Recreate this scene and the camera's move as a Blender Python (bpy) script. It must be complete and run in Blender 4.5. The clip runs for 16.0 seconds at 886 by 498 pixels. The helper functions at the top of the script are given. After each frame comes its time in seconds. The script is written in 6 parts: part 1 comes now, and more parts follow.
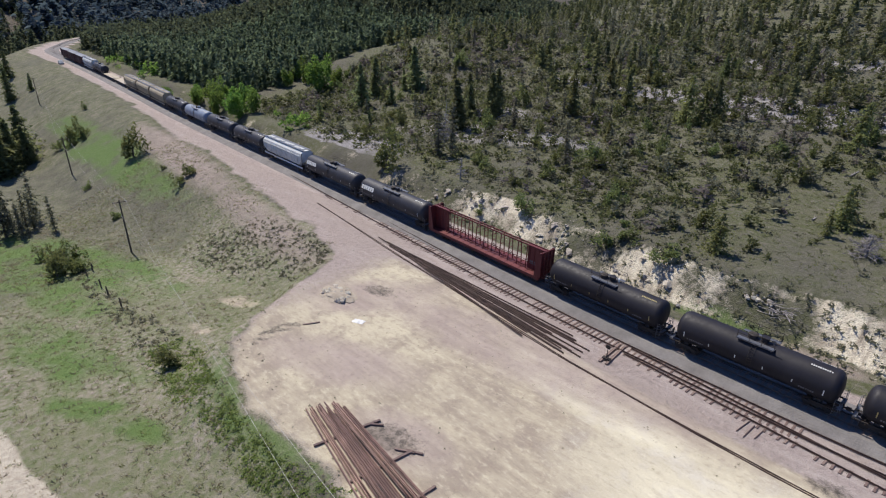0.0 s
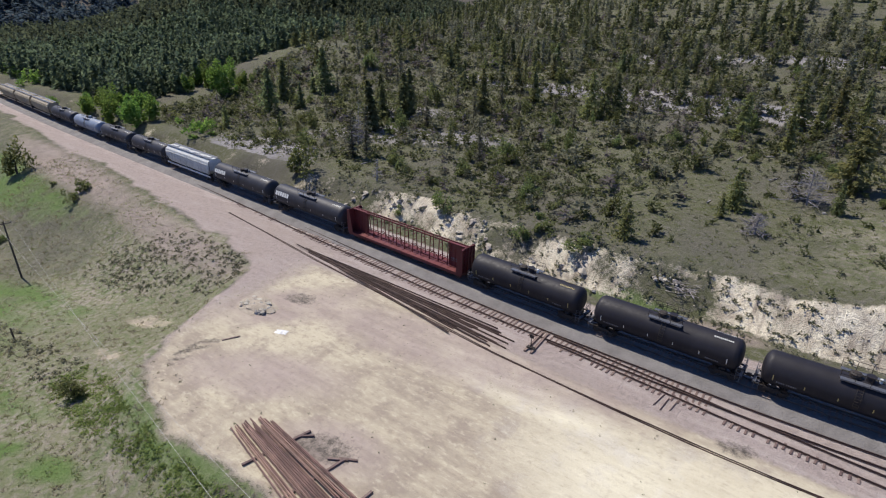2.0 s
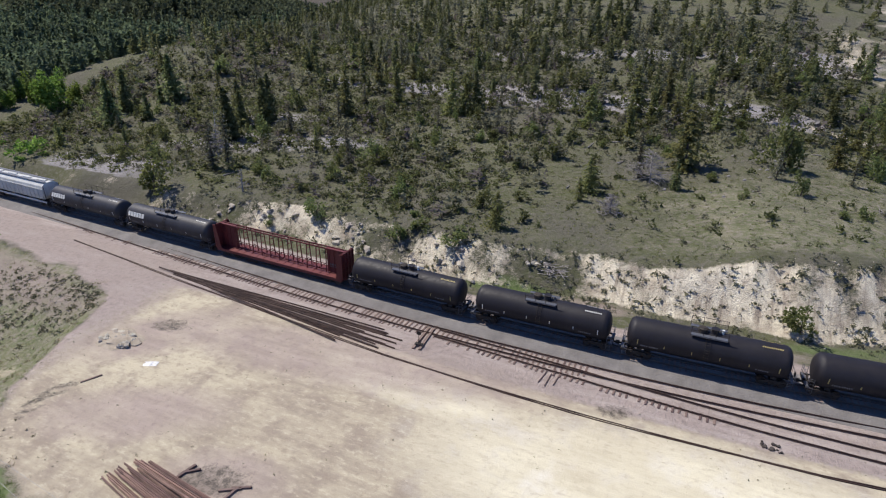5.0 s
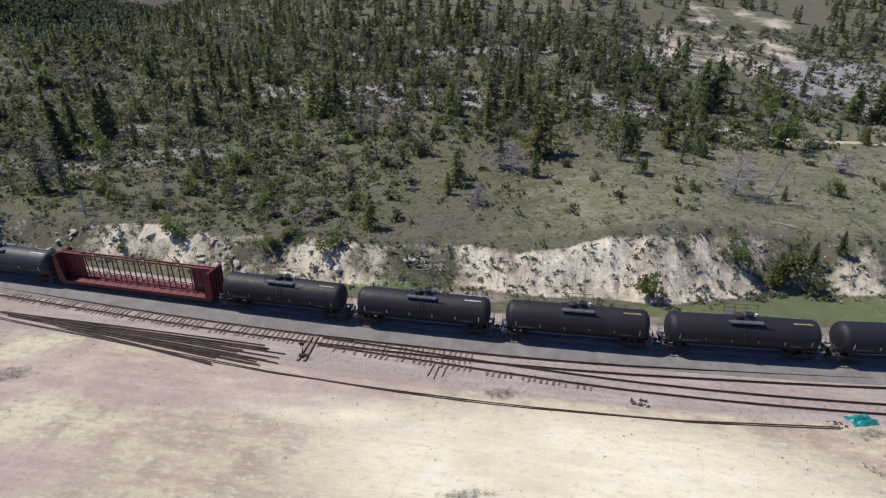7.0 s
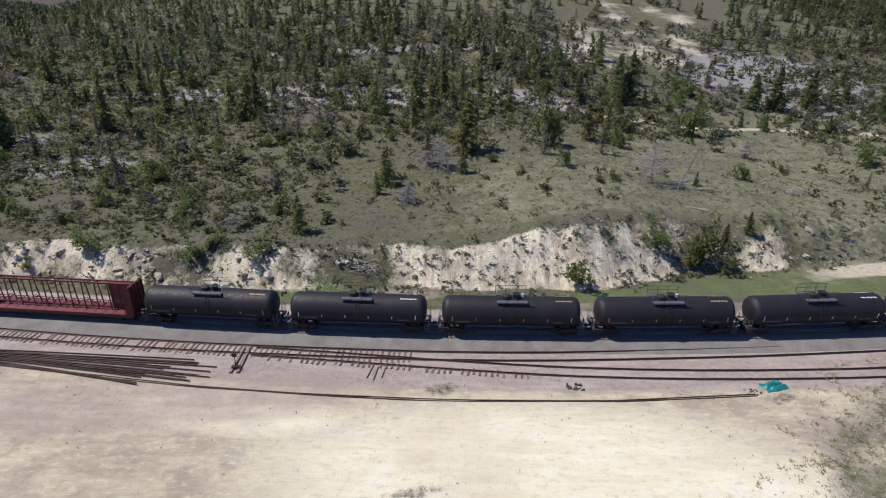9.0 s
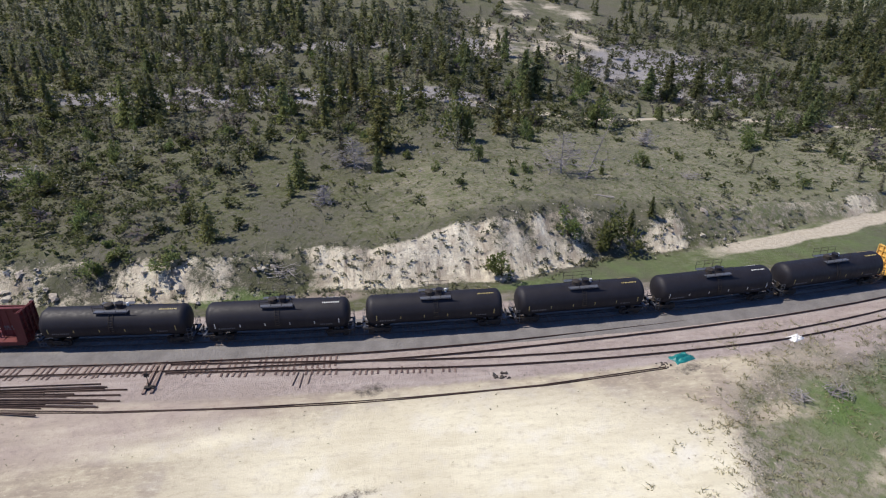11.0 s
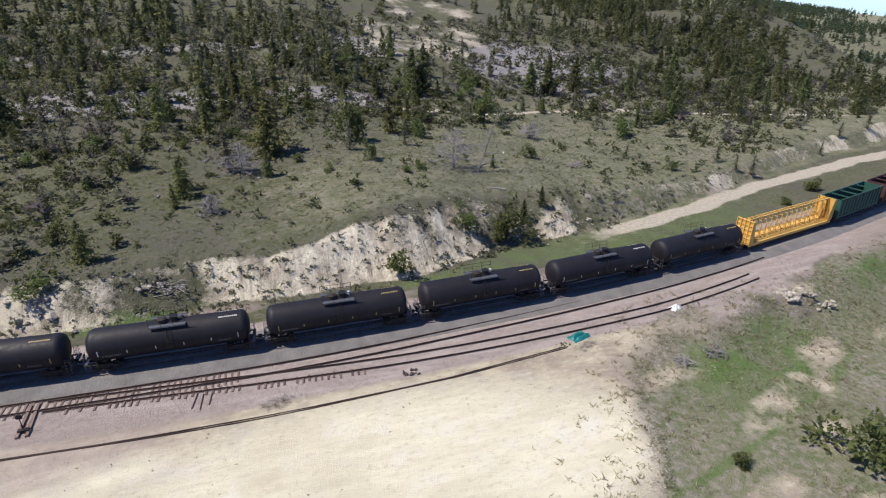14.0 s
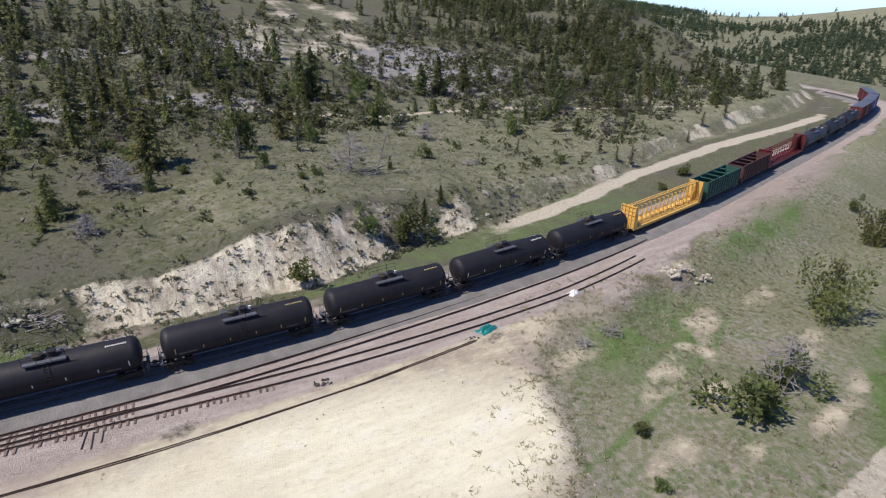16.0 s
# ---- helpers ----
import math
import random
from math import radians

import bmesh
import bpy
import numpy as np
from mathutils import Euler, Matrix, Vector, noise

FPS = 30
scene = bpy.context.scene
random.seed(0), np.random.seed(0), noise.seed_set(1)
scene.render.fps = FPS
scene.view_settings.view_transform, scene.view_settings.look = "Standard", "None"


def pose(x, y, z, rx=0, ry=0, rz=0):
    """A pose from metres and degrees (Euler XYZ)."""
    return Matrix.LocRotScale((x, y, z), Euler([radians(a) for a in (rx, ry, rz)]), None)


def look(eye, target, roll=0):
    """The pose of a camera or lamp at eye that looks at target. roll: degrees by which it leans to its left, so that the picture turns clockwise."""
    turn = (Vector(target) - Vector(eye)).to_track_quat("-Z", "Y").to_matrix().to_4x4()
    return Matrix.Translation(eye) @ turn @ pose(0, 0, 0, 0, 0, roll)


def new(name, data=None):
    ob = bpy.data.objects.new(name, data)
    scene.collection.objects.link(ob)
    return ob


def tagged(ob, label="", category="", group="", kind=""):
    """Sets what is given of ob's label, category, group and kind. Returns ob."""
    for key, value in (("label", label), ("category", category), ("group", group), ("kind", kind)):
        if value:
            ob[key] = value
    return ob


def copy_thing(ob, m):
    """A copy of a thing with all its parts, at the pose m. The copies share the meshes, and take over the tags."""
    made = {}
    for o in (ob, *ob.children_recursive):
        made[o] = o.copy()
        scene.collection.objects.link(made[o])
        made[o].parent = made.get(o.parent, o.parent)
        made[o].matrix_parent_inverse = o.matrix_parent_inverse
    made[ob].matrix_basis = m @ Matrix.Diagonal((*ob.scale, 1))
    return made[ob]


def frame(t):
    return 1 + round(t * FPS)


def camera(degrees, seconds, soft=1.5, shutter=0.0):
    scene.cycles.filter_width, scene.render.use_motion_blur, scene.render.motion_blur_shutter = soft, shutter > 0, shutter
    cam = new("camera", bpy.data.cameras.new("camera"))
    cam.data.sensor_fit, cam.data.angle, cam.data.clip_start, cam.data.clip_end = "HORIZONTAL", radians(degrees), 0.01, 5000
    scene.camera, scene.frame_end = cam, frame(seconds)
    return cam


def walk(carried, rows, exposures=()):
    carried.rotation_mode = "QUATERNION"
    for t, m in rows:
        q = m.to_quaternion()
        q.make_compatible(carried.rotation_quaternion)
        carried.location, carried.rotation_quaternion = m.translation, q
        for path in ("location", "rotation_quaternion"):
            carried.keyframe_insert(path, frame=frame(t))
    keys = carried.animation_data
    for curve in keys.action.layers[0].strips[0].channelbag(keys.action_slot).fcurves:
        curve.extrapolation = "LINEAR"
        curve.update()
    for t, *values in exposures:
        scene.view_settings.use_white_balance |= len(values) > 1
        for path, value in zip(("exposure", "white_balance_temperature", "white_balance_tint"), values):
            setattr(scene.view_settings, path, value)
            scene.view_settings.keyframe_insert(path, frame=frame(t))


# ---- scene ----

EYE = (0.0, 0.0, 36.5)
# seconds, yaw to the left of +y, pitch up, lean to the left
TURNS = [
    (0.0, 43.95, -24.51, 0.98),
    (0.5, 42.10, -24.48, 0.95),
    (1.0, 39.89, -24.50, 0.96),
    (1.5, 37.68, -24.45, 0.94),
    (2.0, 35.30, -24.35, 0.85),
    (2.5, 32.99, -24.37, 0.79),
    (3.0, 30.63, -24.33, 0.81),
    (3.5, 28.67, -24.26, 0.85),
    (6.0, 15.87, -24.08, 0.17),
    (6.5, 12.16, -24.07, 0.07),
    (7.0, 8.47, -24.07, 0.18),
    (7.5, 5.63, -24.12, 0.23),
    (8.0, 3.95, -24.14, 0.12),
    (10.5, -4.99, -24.44, 0.19),
    (11.0, -7.66, -24.46, 0.18),
    (11.5, -9.30, -24.57, 0.22),
    (12.0, -10.41, -24.63, 0.28),
    (12.5, -11.96, -24.68, 0.35),
    (13.0, -13.52, -24.65, 0.37),
    (13.5, -15.49, -24.63, 0.34),
    (14.0, -18.62, -24.56, 0.35),
    (14.5, -22.33, -24.48, 0.39),
    (15.0, -25.13, -24.40, 0.55),
    (15.5, -27.42, -24.35, 0.52),
    (16.0, -29.22, -24.33, 0.44),
]


def aimed(yaw, pitch, lean):
    a, b = radians(yaw), radians(pitch)
    ahead = Vector((-math.sin(a) * math.cos(b), math.cos(a) * math.cos(b), math.sin(b)))
    return look(EYE, Vector(EYE) + ahead, lean)


cam = camera(75.64, 16.0, soft=1.15)
walk(cam, [(t, aimed(yaw, pitch, lean)) for t, yaw, pitch, lean in TURNS])

# ---- light ----
SUN_TO = Vector((-0.55, 0.06, 0.86)).normalized()  # towards the sun
scene.view_settings.exposure = 0.42
world = bpy.data.worlds.new("sky")
scene.world = world
world.use_nodes = True
wt = world.node_tree
sky = wt.nodes.new("ShaderNodeTexSky")
sky.sky_type = "NISHITA"
sky.sun_disc = False
sky.sun_elevation = math.asin(SUN_TO.z)
sky.sun_rotation = math.atan2(SUN_TO.x, SUN_TO.y)
sky.altitude = 1500
sky.dust_density = 0.0
sky.ozone_density = 4.0
sky.air_density = 0.7
tint = wt.nodes.new("ShaderNodeMix")
tint.data_type, tint.blend_type = "RGBA", "MULTIPLY"
tint.inputs[0].default_value = 1.0
tint.inputs[7].default_value = (0.81, 0.95, 1.24, 1.0)
wt.links.new(sky.outputs[0], tint.inputs[6])
wt.links.new(tint.outputs[2], wt.nodes["Background"].inputs[0])
wt.nodes["Background"].inputs[1].default_value = 0.11
sun = new("sun", bpy.data.lights.new("sun", "SUN"))
sun.data.energy = 4.2
sun.data.angle = radians(0.53)
sun.data.color = (1.0, 0.93, 0.84)
sun.matrix_world = look((0, 0, 200), Vector((0, 0, 200)) - SUN_TO)

# ---- shape of the land ----
def hashed(ix, iy, seed):
    h = (ix.astype(np.int64) * 374761393 + iy.astype(np.int64) * 668265263 + seed * 144269504) & 0x7FFFFFFF
    h = ((h ^ (h >> 13)) * 1274126177) & 0x7FFFFFFF
    return ((h ^ (h >> 16)) & 0xFFFF) / 65535.0


def vnoise(x, y, size, seed=0):
    """Smooth value noise, -1 to 1."""
    x, y = np.asarray(x, float) / size, np.asarray(y, float) / size
    ix, iy = np.floor(x), np.floor(y)
    fx, fy = x - ix, y - iy
    fx, fy = fx * fx * (3 - 2 * fx), fy * fy * (3 - 2 * fy)
    a, b = hashed(ix, iy, seed), hashed(ix + 1, iy, seed)
    c, d = hashed(ix, iy + 1, seed), hashed(ix + 1, iy + 1, seed)
    return 2 * ((a * (1 - fx) + b * fx) * (1 - fy) + (c * (1 - fx) + d * fx) * fy) - 1


def fbm(x, y, size, octaves=4, seed=0):
    total, amp = 0.0, 1.0
    for k in range(octaves):
        total = total + amp * vnoise(x, y, size / 2**k, seed + 17 * k)
        amp *= 0.5
    return total / 1.9


def ramp(v, a, b):
    t = np.clip((np.asarray(v, float) - a) / (b - a), 0, 1)
    return t * t * (3 - 2 * t)


def smooth_line(xs, ys, width=9.0):
    """A table of y over x, rounded off."""
    tx = np.arange(-3200.0, 3200.0, 1.0)
    ty = np.interp(tx, xs, ys)
    lo, hi = (ys[1] - ys[0]) / (xs[1] - xs[0]), (ys[-1] - ys[-2]) / (xs[-1] - xs[-2])
    ty = np.where(tx < xs[0], ys[0] + (tx - xs[0]) * lo, np.where(tx > xs[-1], ys[-1] + (tx - xs[-1]) * hi, ty))
    k = np.exp(-0.5 * (np.arange(-40, 41) / width) ** 2)
    ty2 = np.convolve(np.pad(ty, 40, mode="reflect", reflect_type="odd"), k / k.sum(), "valid")
    return lambda x: np.interp(x, tx, ty2)


# centre of the main line
track_y = smooth_line(
    [-700, -560, -470, -411, -338, -283, -222, -185, -142, -101, -60, -40, -16, 0, 20, 40, 60, 76, 94, 118, 138, 158, 187, 205, 224, 241, 249, 254, 258],
    [330, 190, 118, 91, 85, 80.5, 74.5, 70.5, 67, 63.8, 60.6, 58.8, 57.1, 56.6, 56.6, 57.5, 59.6, 61.8, 65.7, 72.0, 77.0, 82.0, 90.0, 95.2, 101.5, 110, 118, 134, 160],
)
# camera-side rim of the yard and its fall below
rim_y = smooth_line(
    [-700, -560, -470, -411, -330, -207, -163, -121, -90, -66, -61, -57, -50, -43, -27, -10, 10, 23, 28, 31, 35, 43, 66, 93, 118, 153, 231],
    [318, 178, 106, 80, 77, 66.5, 59.7, 55.4, 50.7, 46, 36, 25, 19.8, 18.4, 18.3, 17, 18, 24.5, 29, 36, 42, 45.8, 50.5, 58.8, 65, 74.5, 96],
    1.2,
)
fall = smooth_line([-700, -400, -190, -106, -70, -50, -30, 30, 45, 70, 100, 150, 231, 500], [30, 24, 15, 8.5, 4.5, 2.5, 1.6, 0.35, 0.9, 3, 5.5, 9, 13, 20], 6)
bank_s = smooth_line([-200, -75, -55, -35, -20, -10, 0, 14, 25, 35, 48, 70, 100, 134, 200, 300], [9, 7.2, 9, 8.3, 8.1, 10.6, 10.1, 10.1, 13, 15.5, 16.4, 19.8, 22.5, 24, 20, 20], 3)
bank_h = smooth_line([-250, -120, -75, -50, -35, -20, -5, 5, 15, 25, 35, 50, 60, 75, 100, 140, 200, 300], [2, 3, 4, 4, 4.6, 4.6, 4.4, 4.6, 7, 7, 5.6, 5, 4, 3, 2.6, 3.5, 4, 4], 3)


def wood_edge(x, y):
    """Metres inside the edge of the western forest."""
    return np.minimum(-(x + 181) - 0.2 * np.maximum(y - 130, 0) + 9 * fbm(x, y, 30, 2, 42), y - track_y(x) - 13)


def land(x, y):
    """Height of the land at x, y."""
    x, y = np.asarray(x, float), np.asarray(y, float)
    s = y - track_y(x)
    r = np.hypot(x, y)
    # camera side
    e = rim_y(x) - y + 0.7 * fbm(x, y, 6, 3, 3)
    d = np.maximum(fall(x), 0.3)
    run = d * 2.6 + 2 + 8 * ramp(x, 15, 28) * (1 - ramp(x, 45, 60))
    low = -d * ramp(e, 0, run) + ramp(e, 4, 60) * 0.5 * fbm(x, y, 25, 3, 5)
    low = low + 0.06 * np.maximum(-y - 160, 0)
    # hill side
    ragged = 2.0 * fbm(x, y * 0.3, 12, 3, 8)
    h = bank_h(x)
    sb = s - bank_s(x) - ragged
    wb = h * 1.35
    gully = 1 - 0.3 * np.abs(fbm(x, 0.12 * y, 3.0, 3, 21)) * (1 - ramp(sb, wb * 0.7, wb + 1.5))
    bank = h * ramp(sb, -0.6, wb) ** 0.9
    s2 = np.maximum(sb - wb, 0)
    xr = np.where(x > 100, np.maximum(x - 0.6 * np.maximum(y - 60, 0), 100), x)
    m = np.interp(xr, [-400, -290, -230, -150, -80, -40, 100, 180, 260, 500], [0.15, 0.2, 0.4, 0.75, 0.95, 1, 1, 0.72, 0.4, 0.3])
    g = np.interp(s2, [0, 35, 60, 100, 200, 350, 600, 1500], [0, 1.8, 4.5, 12, 32, 68, 120, 200])
    lump = 11 * np.exp(-(((x + 165) / 55) ** 2 + ((y - 160) / 45) ** 2))
    rough = ramp(s2, 8, 60) * (1.6 * fbm(x, y, 32, 4, 31) + 0.5 * fbm(x, y, 9, 2, 33))
    hill = bank * (gully * ramp(sb, -0.6, wb * 0.9) + 1 - ramp(sb, -0.6, wb * 0.9)) + m * g + lump * ramp(s2, 5, 50) + rough
    hill = hill + ramp(s2, 4, 40) * (14 * np.exp(-(((x - 262) / 62) ** 2 + ((y - 232) / 48) ** 2)) + 4 * np.exp(-(((x - 238) / 34) ** 2 + ((y - 150) / 26) ** 2)))
    # the forested mountain: a low dark ridge behind the spur
    b = wood_edge(x, y)
    az = np.degrees(np.arctan2(-x, np.maximum(y, 1.0)))
    crest = np.interp(az, [20, 40, 50, 62, 67, 73.7, 80, 90], [60, 48, 36, 21.5, 15.5, 4.5, 0, 0])
    ridge = crest * ramp(b, 0, 150) + 3.0 * ramp(b, 5, 60) * fbm(x, y, 60, 3, 41) - 0.12 * np.maximum(r - 430, 0)
    inside = ramp(b, 0, 45)
    hill = hill * (1 - inside) + ridge * inside
    z = np.where(s > 0, hill, np.where(e > -2, low, 0.0))
    z = z + 0.05 * fbm(x, y, 2.5, 2, 61) * ramp(np.abs(s + 3), 7, 9)
    z = z + ramp(-x, 380, 620) * np.minimum(0.35 * np.maximum(track_y(x) - 30 - y, 0), 60) * (s < 0)
    # far to the east a valley and a broad half-wooded hill beyond it
    az = np.degrees(np.arctan2(x, np.maximum(y, 1.0)))
    level = np.interp(az, [30, 40, 47, 51, 55, 58.5, 64.6, 75, 90], [0.0, -0.2, -1.1, -1.6, -1.9, -1.75, -0.9, -0.6, -0.6])
    top = EYE[2] + 1120 * np.tan(np.radians(level))
    beyond_ = -30 + (top + 30) * ramp(r, 480, 1160) + 5 * ramp(r, 420, 600) * fbm(x, y, 160, 3, 51) * (1 - ramp(r, 850, 1050)) - 0.1 * np.maximum(r - 1200, 0)
    east = ramp(x - 0.35 * (y - 110), 272, 430) * ramp(y, -250, -50)
    z = z * (1 - east) + beyond_ * east
    west = ramp(-x, 500, 900)
    return z + west * 0.28 * np.maximum(r - 900, 0)


# ---- materials ----
def nodes_of(name):
    m = bpy.data.materials.new(name)
    m.use_nodes = True
    t = m.node_tree
    return m, t, t.nodes["Principled BSDF"]


def noise_node(t, scale, detail=4.0, rough=0.55, coord=None):
    n = t.nodes.new("ShaderNodeTexNoise")
    n.inputs["Scale"].default_value = scale
    n.inputs["Detail"].default_value = detail
    n.inputs["Roughness"].default_value = rough
    if coord is not None:
        t.links.new(coord, n.inputs["Vector"])
    return n.outputs["Fac"]


def remap(t, value, a, b, lo=0.0, hi=1.0):
    n = t.nodes.new("ShaderNodeMapRange")
    n.inputs[1].default_value, n.inputs[2].default_value = a, b
    n.inputs[3].default_value, n.inputs[4].default_value = lo, hi
    t.links.new(value, n.inputs[0])
    return n.outputs[0]


def mixed(t, fac, a, b, how="MIX"):
    n = t.nodes.new("ShaderNodeMix")
    n.data_type, n.blend_type = "RGBA", how
    for value, socket in ((fac, n.inputs[0]), (a, n.inputs[6]), (b, n.inputs[7])):
        if isinstance(value, (int, float)):
            socket.default_value = value
        elif isinstance(value, tuple):
            socket.default_value = (*value, 1.0)
        else:
            t.links.new(value, socket)
    return n.outputs[2]


def maths(t, how, a, b=0.0):
    n = t.nodes.new("ShaderNodeMath")
    n.operation = how
    for value, socket in ((a, n.inputs[0]), (b, n.inputs[1])):
        if isinstance(value, (int, float)):
            socket.default_value = value
        else:
            t.links.new(value, socket)
    return n.outputs[0]


def bumped(t, bsdf, height, strength, distance):
    n = t.nodes.new("ShaderNodeBump")
    n.inputs["Strength"].default_value = strength
    n.inputs["Distance"].default_value = distance
    t.links.new(height, n.inputs["Height"])
    t.links.new(n.outputs[0], bsdf.inputs["Normal"])


def surface(name, colour, other=None, rough=0.8, metal=0.0, scale=1.5, fine=18.0, bump=0.02, spread=0.0):
    """Colour broken by coarse blotches and fine grain; spread: how far objects differ in brightness."""
    m, t, b = nodes_of(name)
    at = t.nodes.new("ShaderNodeTexCoord").outputs["Object"]
    other = other or tuple(c * 0.6 for c in colour)
    coarse = noise_node(t, scale, 5, 0.6, at)
    grain = noise_node(t, fine, 3, 0.6, at)
    col = mixed(t, remap(t, coarse, 0.35, 0.7), colour, other)
    col = mixed(t, remap(t, grain, 0.3, 0.75, 0.0, 0.45), col, tuple(c * 0.55 for c in colour))
    if spread:
        rnd = t.nodes.new("ShaderNodeObjectInfo").outputs["Random"]
        dim = t.nodes.new("ShaderNodeHueSaturation")
        t.links.new(remap(t, rnd, 0, 1, 1 - spread, 1 + spread), dim.inputs["Value"])
        t.links.new(remap(t, rnd, 0, 1, 0.485, 0.515), dim.inputs["Hue"])
        t.links.new(col, dim.inputs["Color"])
        col = dim.outputs[0]
    t.links.new(col, b.inputs["Base Color"])
    t.links.new(remap(t, coarse, 0.3, 0.7, rough - 0.1, min(rough + 0.1, 1.0)), b.inputs["Roughness"])
    b.inputs["Metallic"].default_value = metal
    if bump:
        bumped(t, b, grain, 0.6, bump)
    return m


def foliage(name, colour, tip, spread=0.25):
    """Leaves: colour differs from clump to clump and from tree to tree."""
    m, t, b = nodes_of(name)
    isle = t.nodes.new("ShaderNodeNewGeometry").outputs["Random Per Island"]
    rnd = t.nodes.new("ShaderNodeObjectInfo").outputs["Random"]
    at = t.nodes.new("ShaderNodeTexCoord").outputs["Object"]
    col = mixed(t, remap(t, isle, 0.1, 1.0), colour, tip)
    col = mixed(t, remap(t, noise_node(t, 0.6, 2, 0.5, at), 0.35, 0.7, 0, 0.5), col, tuple(c * 0.6 for c in colour))
    dim = t.nodes.new("ShaderNodeHueSaturation")
    t.links.new(remap(t, rnd, 0, 1, 1 - spread, 1 + spread), dim.inputs["Value"])
    t.links.new(remap(t, rnd, 0, 1, 0.475, 0.515), dim.inputs["Hue"])
    t.links.new(col, dim.inputs["Color"])
    t.links.new(dim.outputs[0], b.inputs["Base Color"])
    b.inputs["Roughness"].default_value = 0.75
    b.inputs["Specular IOR Level"].default_value = 0.25
    glow = t.nodes.new("ShaderNodeBsdfTranslucent")
    t.links.new(dim.outputs[0], glow.inputs["Color"])
    both = t.nodes.new("ShaderNodeMixShader")
    both.inputs[0].default_value = 0.6
    t.links.new(b.outputs[0], both.inputs[1])
    t.links.new(glow.outputs[0], both.inputs[2])
    t.links.new(both.outputs[0], t.nodes["Material Output"].inputs["Surface"])
    return m


def car_paint(name, colour, rough=0.5, grime=(0.09, 0.075, 0.06), streak=0.5, spec=0.5):
    """Weathered paint of rolling stock: dust below, streaks down the sides, faded blotches."""
    m, t, b = nodes_of(name)
    at = t.nodes.new("ShaderNodeTexCoord").outputs["Object"]
    mp = t.nodes.new("ShaderNodeMapping")
    mp.inputs["Scale"].default_value = (2.2, 2.2, 0.25)
    t.links.new(at, mp.inputs["Vector"])
    streaks = noise_node(t, 1.6, 5, 0.65, mp.outputs[0])
    blotch = noise_node(t, 0.5, 4, 0.6, at)
    col = mixed(t, remap(t, blotch, 0.35, 0.75), colour, tuple(min(1, c * 1.35 + 0.004) for c in colour))
    col = mixed(t, remap(t, streaks, 0.5, 0.8, 0, streak), col, grime)
    t.links.new(col, b.inputs["Base Color"])
    t.links.new(remap(t, streaks, 0.3, 0.7, rough - 0.08, rough + 0.15), b.inputs["Roughness"])
    b.inputs["Specular IOR Level"].default_value = spec
    bumped(t, b, blotch, 0.15, 0.01)
    return m


BLACK = car_paint("black_tank_paint", (0.012, 0.011, 0.0145), 0.55, (0.026, 0.023, 0.024), 0.25, 0.3)
CHARCOAL = car_paint("charcoal_tank_paint", (0.022, 0.022, 0.027), 0.5, (0.045, 0.043, 0.046), 0.35, 0.35)
BLUEGREY = car_paint("blue_grey_paint", (0.16, 0.19, 0.24), 0.45, (0.12, 0.1, 0.09), 0.4)
PALEGREY = car_paint("pale_grey_paint", (0.42, 0.43, 0.42), 0.55, (0.2, 0.17, 0.14), 0.5)
RED = car_paint("oxide_red_paint", (0.1, 0.012, 0.012), 0.55, (0.06, 0.022, 0.02), 0.3)
YELLOW = car_paint("yellow_paint", (0.58, 0.35, 0.085), 0.55, (0.3, 0.17, 0.06), 0.35)
GREEN = car_paint("dark_green_paint", (0.02, 0.075, 0.055), 0.6, (0.05, 0.045, 0.03), 0.4)
BROWN = car_paint("box_car_brown_paint", (0.065, 0.026, 0.022), 0.65, (0.06, 0.04, 0.03), 0.4)
BLUE = car_paint("blue_paint", (0.04, 0.09, 0.26), 0.55, (0.1, 0.1, 0.1), 0.3)
TAN = car_paint("tan_paint", (0.3, 0.25, 0.17), 0.6, (0.15, 0.12, 0.09), 0.4)
UNDER = surface("dark_running_gear", (0.022, 0.02, 0.018), (0.05, 0.035, 0.026), 0.75, 0.1, 3, 30, 0.005)
WHEEL = surface("wheel_steel", (0.06, 0.045, 0.038), (0.03, 0.025, 0.022), 0.55, 0.6, 4, 30, 0.003)
GALV = surface("galvanised_grating", (0.17, 0.18, 0.2), (0.11, 0.11, 0.12), 0.5, 0.5, 4, 30, 0.003)
WHITE = surface("white_stencil_paint", (0.72, 0.72, 0.68), (0.5, 0.5, 0.47), 0.6, 0, 3, 20, 0)
MARK = surface("yellow_reflector", (0.45, 0.36, 0.13), (0.32, 0.26, 0.11), 0.5, 0, 3, 20, 0)
RAIL = surface("rusty_rail_steel", (0.085, 0.05, 0.04), (0.05, 0.032, 0.027), 0.65, 0.3, 1.0, 25, 0.003)
SHINY = surface("worn_rail_steel", (0.19, 0.15, 0.13), (0.12, 0.09, 0.075), 0.45, 0.6, 1.0, 25, 0.002)
TIE = surface("weathered_tie_wood", (0.2, 0.14, 0.122), (0.12, 0.082, 0.07), 0.9, 0, 2, 25, 0.012, 0.35)
BARK = surface("bark", (0.12, 0.09, 0.07), (0.06, 0.045, 0.035), 0.95, 0, 3, 20, 0.02, 0.2)
DEADWOOD = surface("bleached_deadwood", (0.34, 0.31, 0.3), (0.2, 0.18, 0.17), 0.9, 0, 3, 25, 0.01, 0.15)
POLEWOOD = surface("pole_wood", (0.11, 0.085, 0.065), (0.06, 0.045, 0.035), 0.9, 0, 2, 20, 0.01)
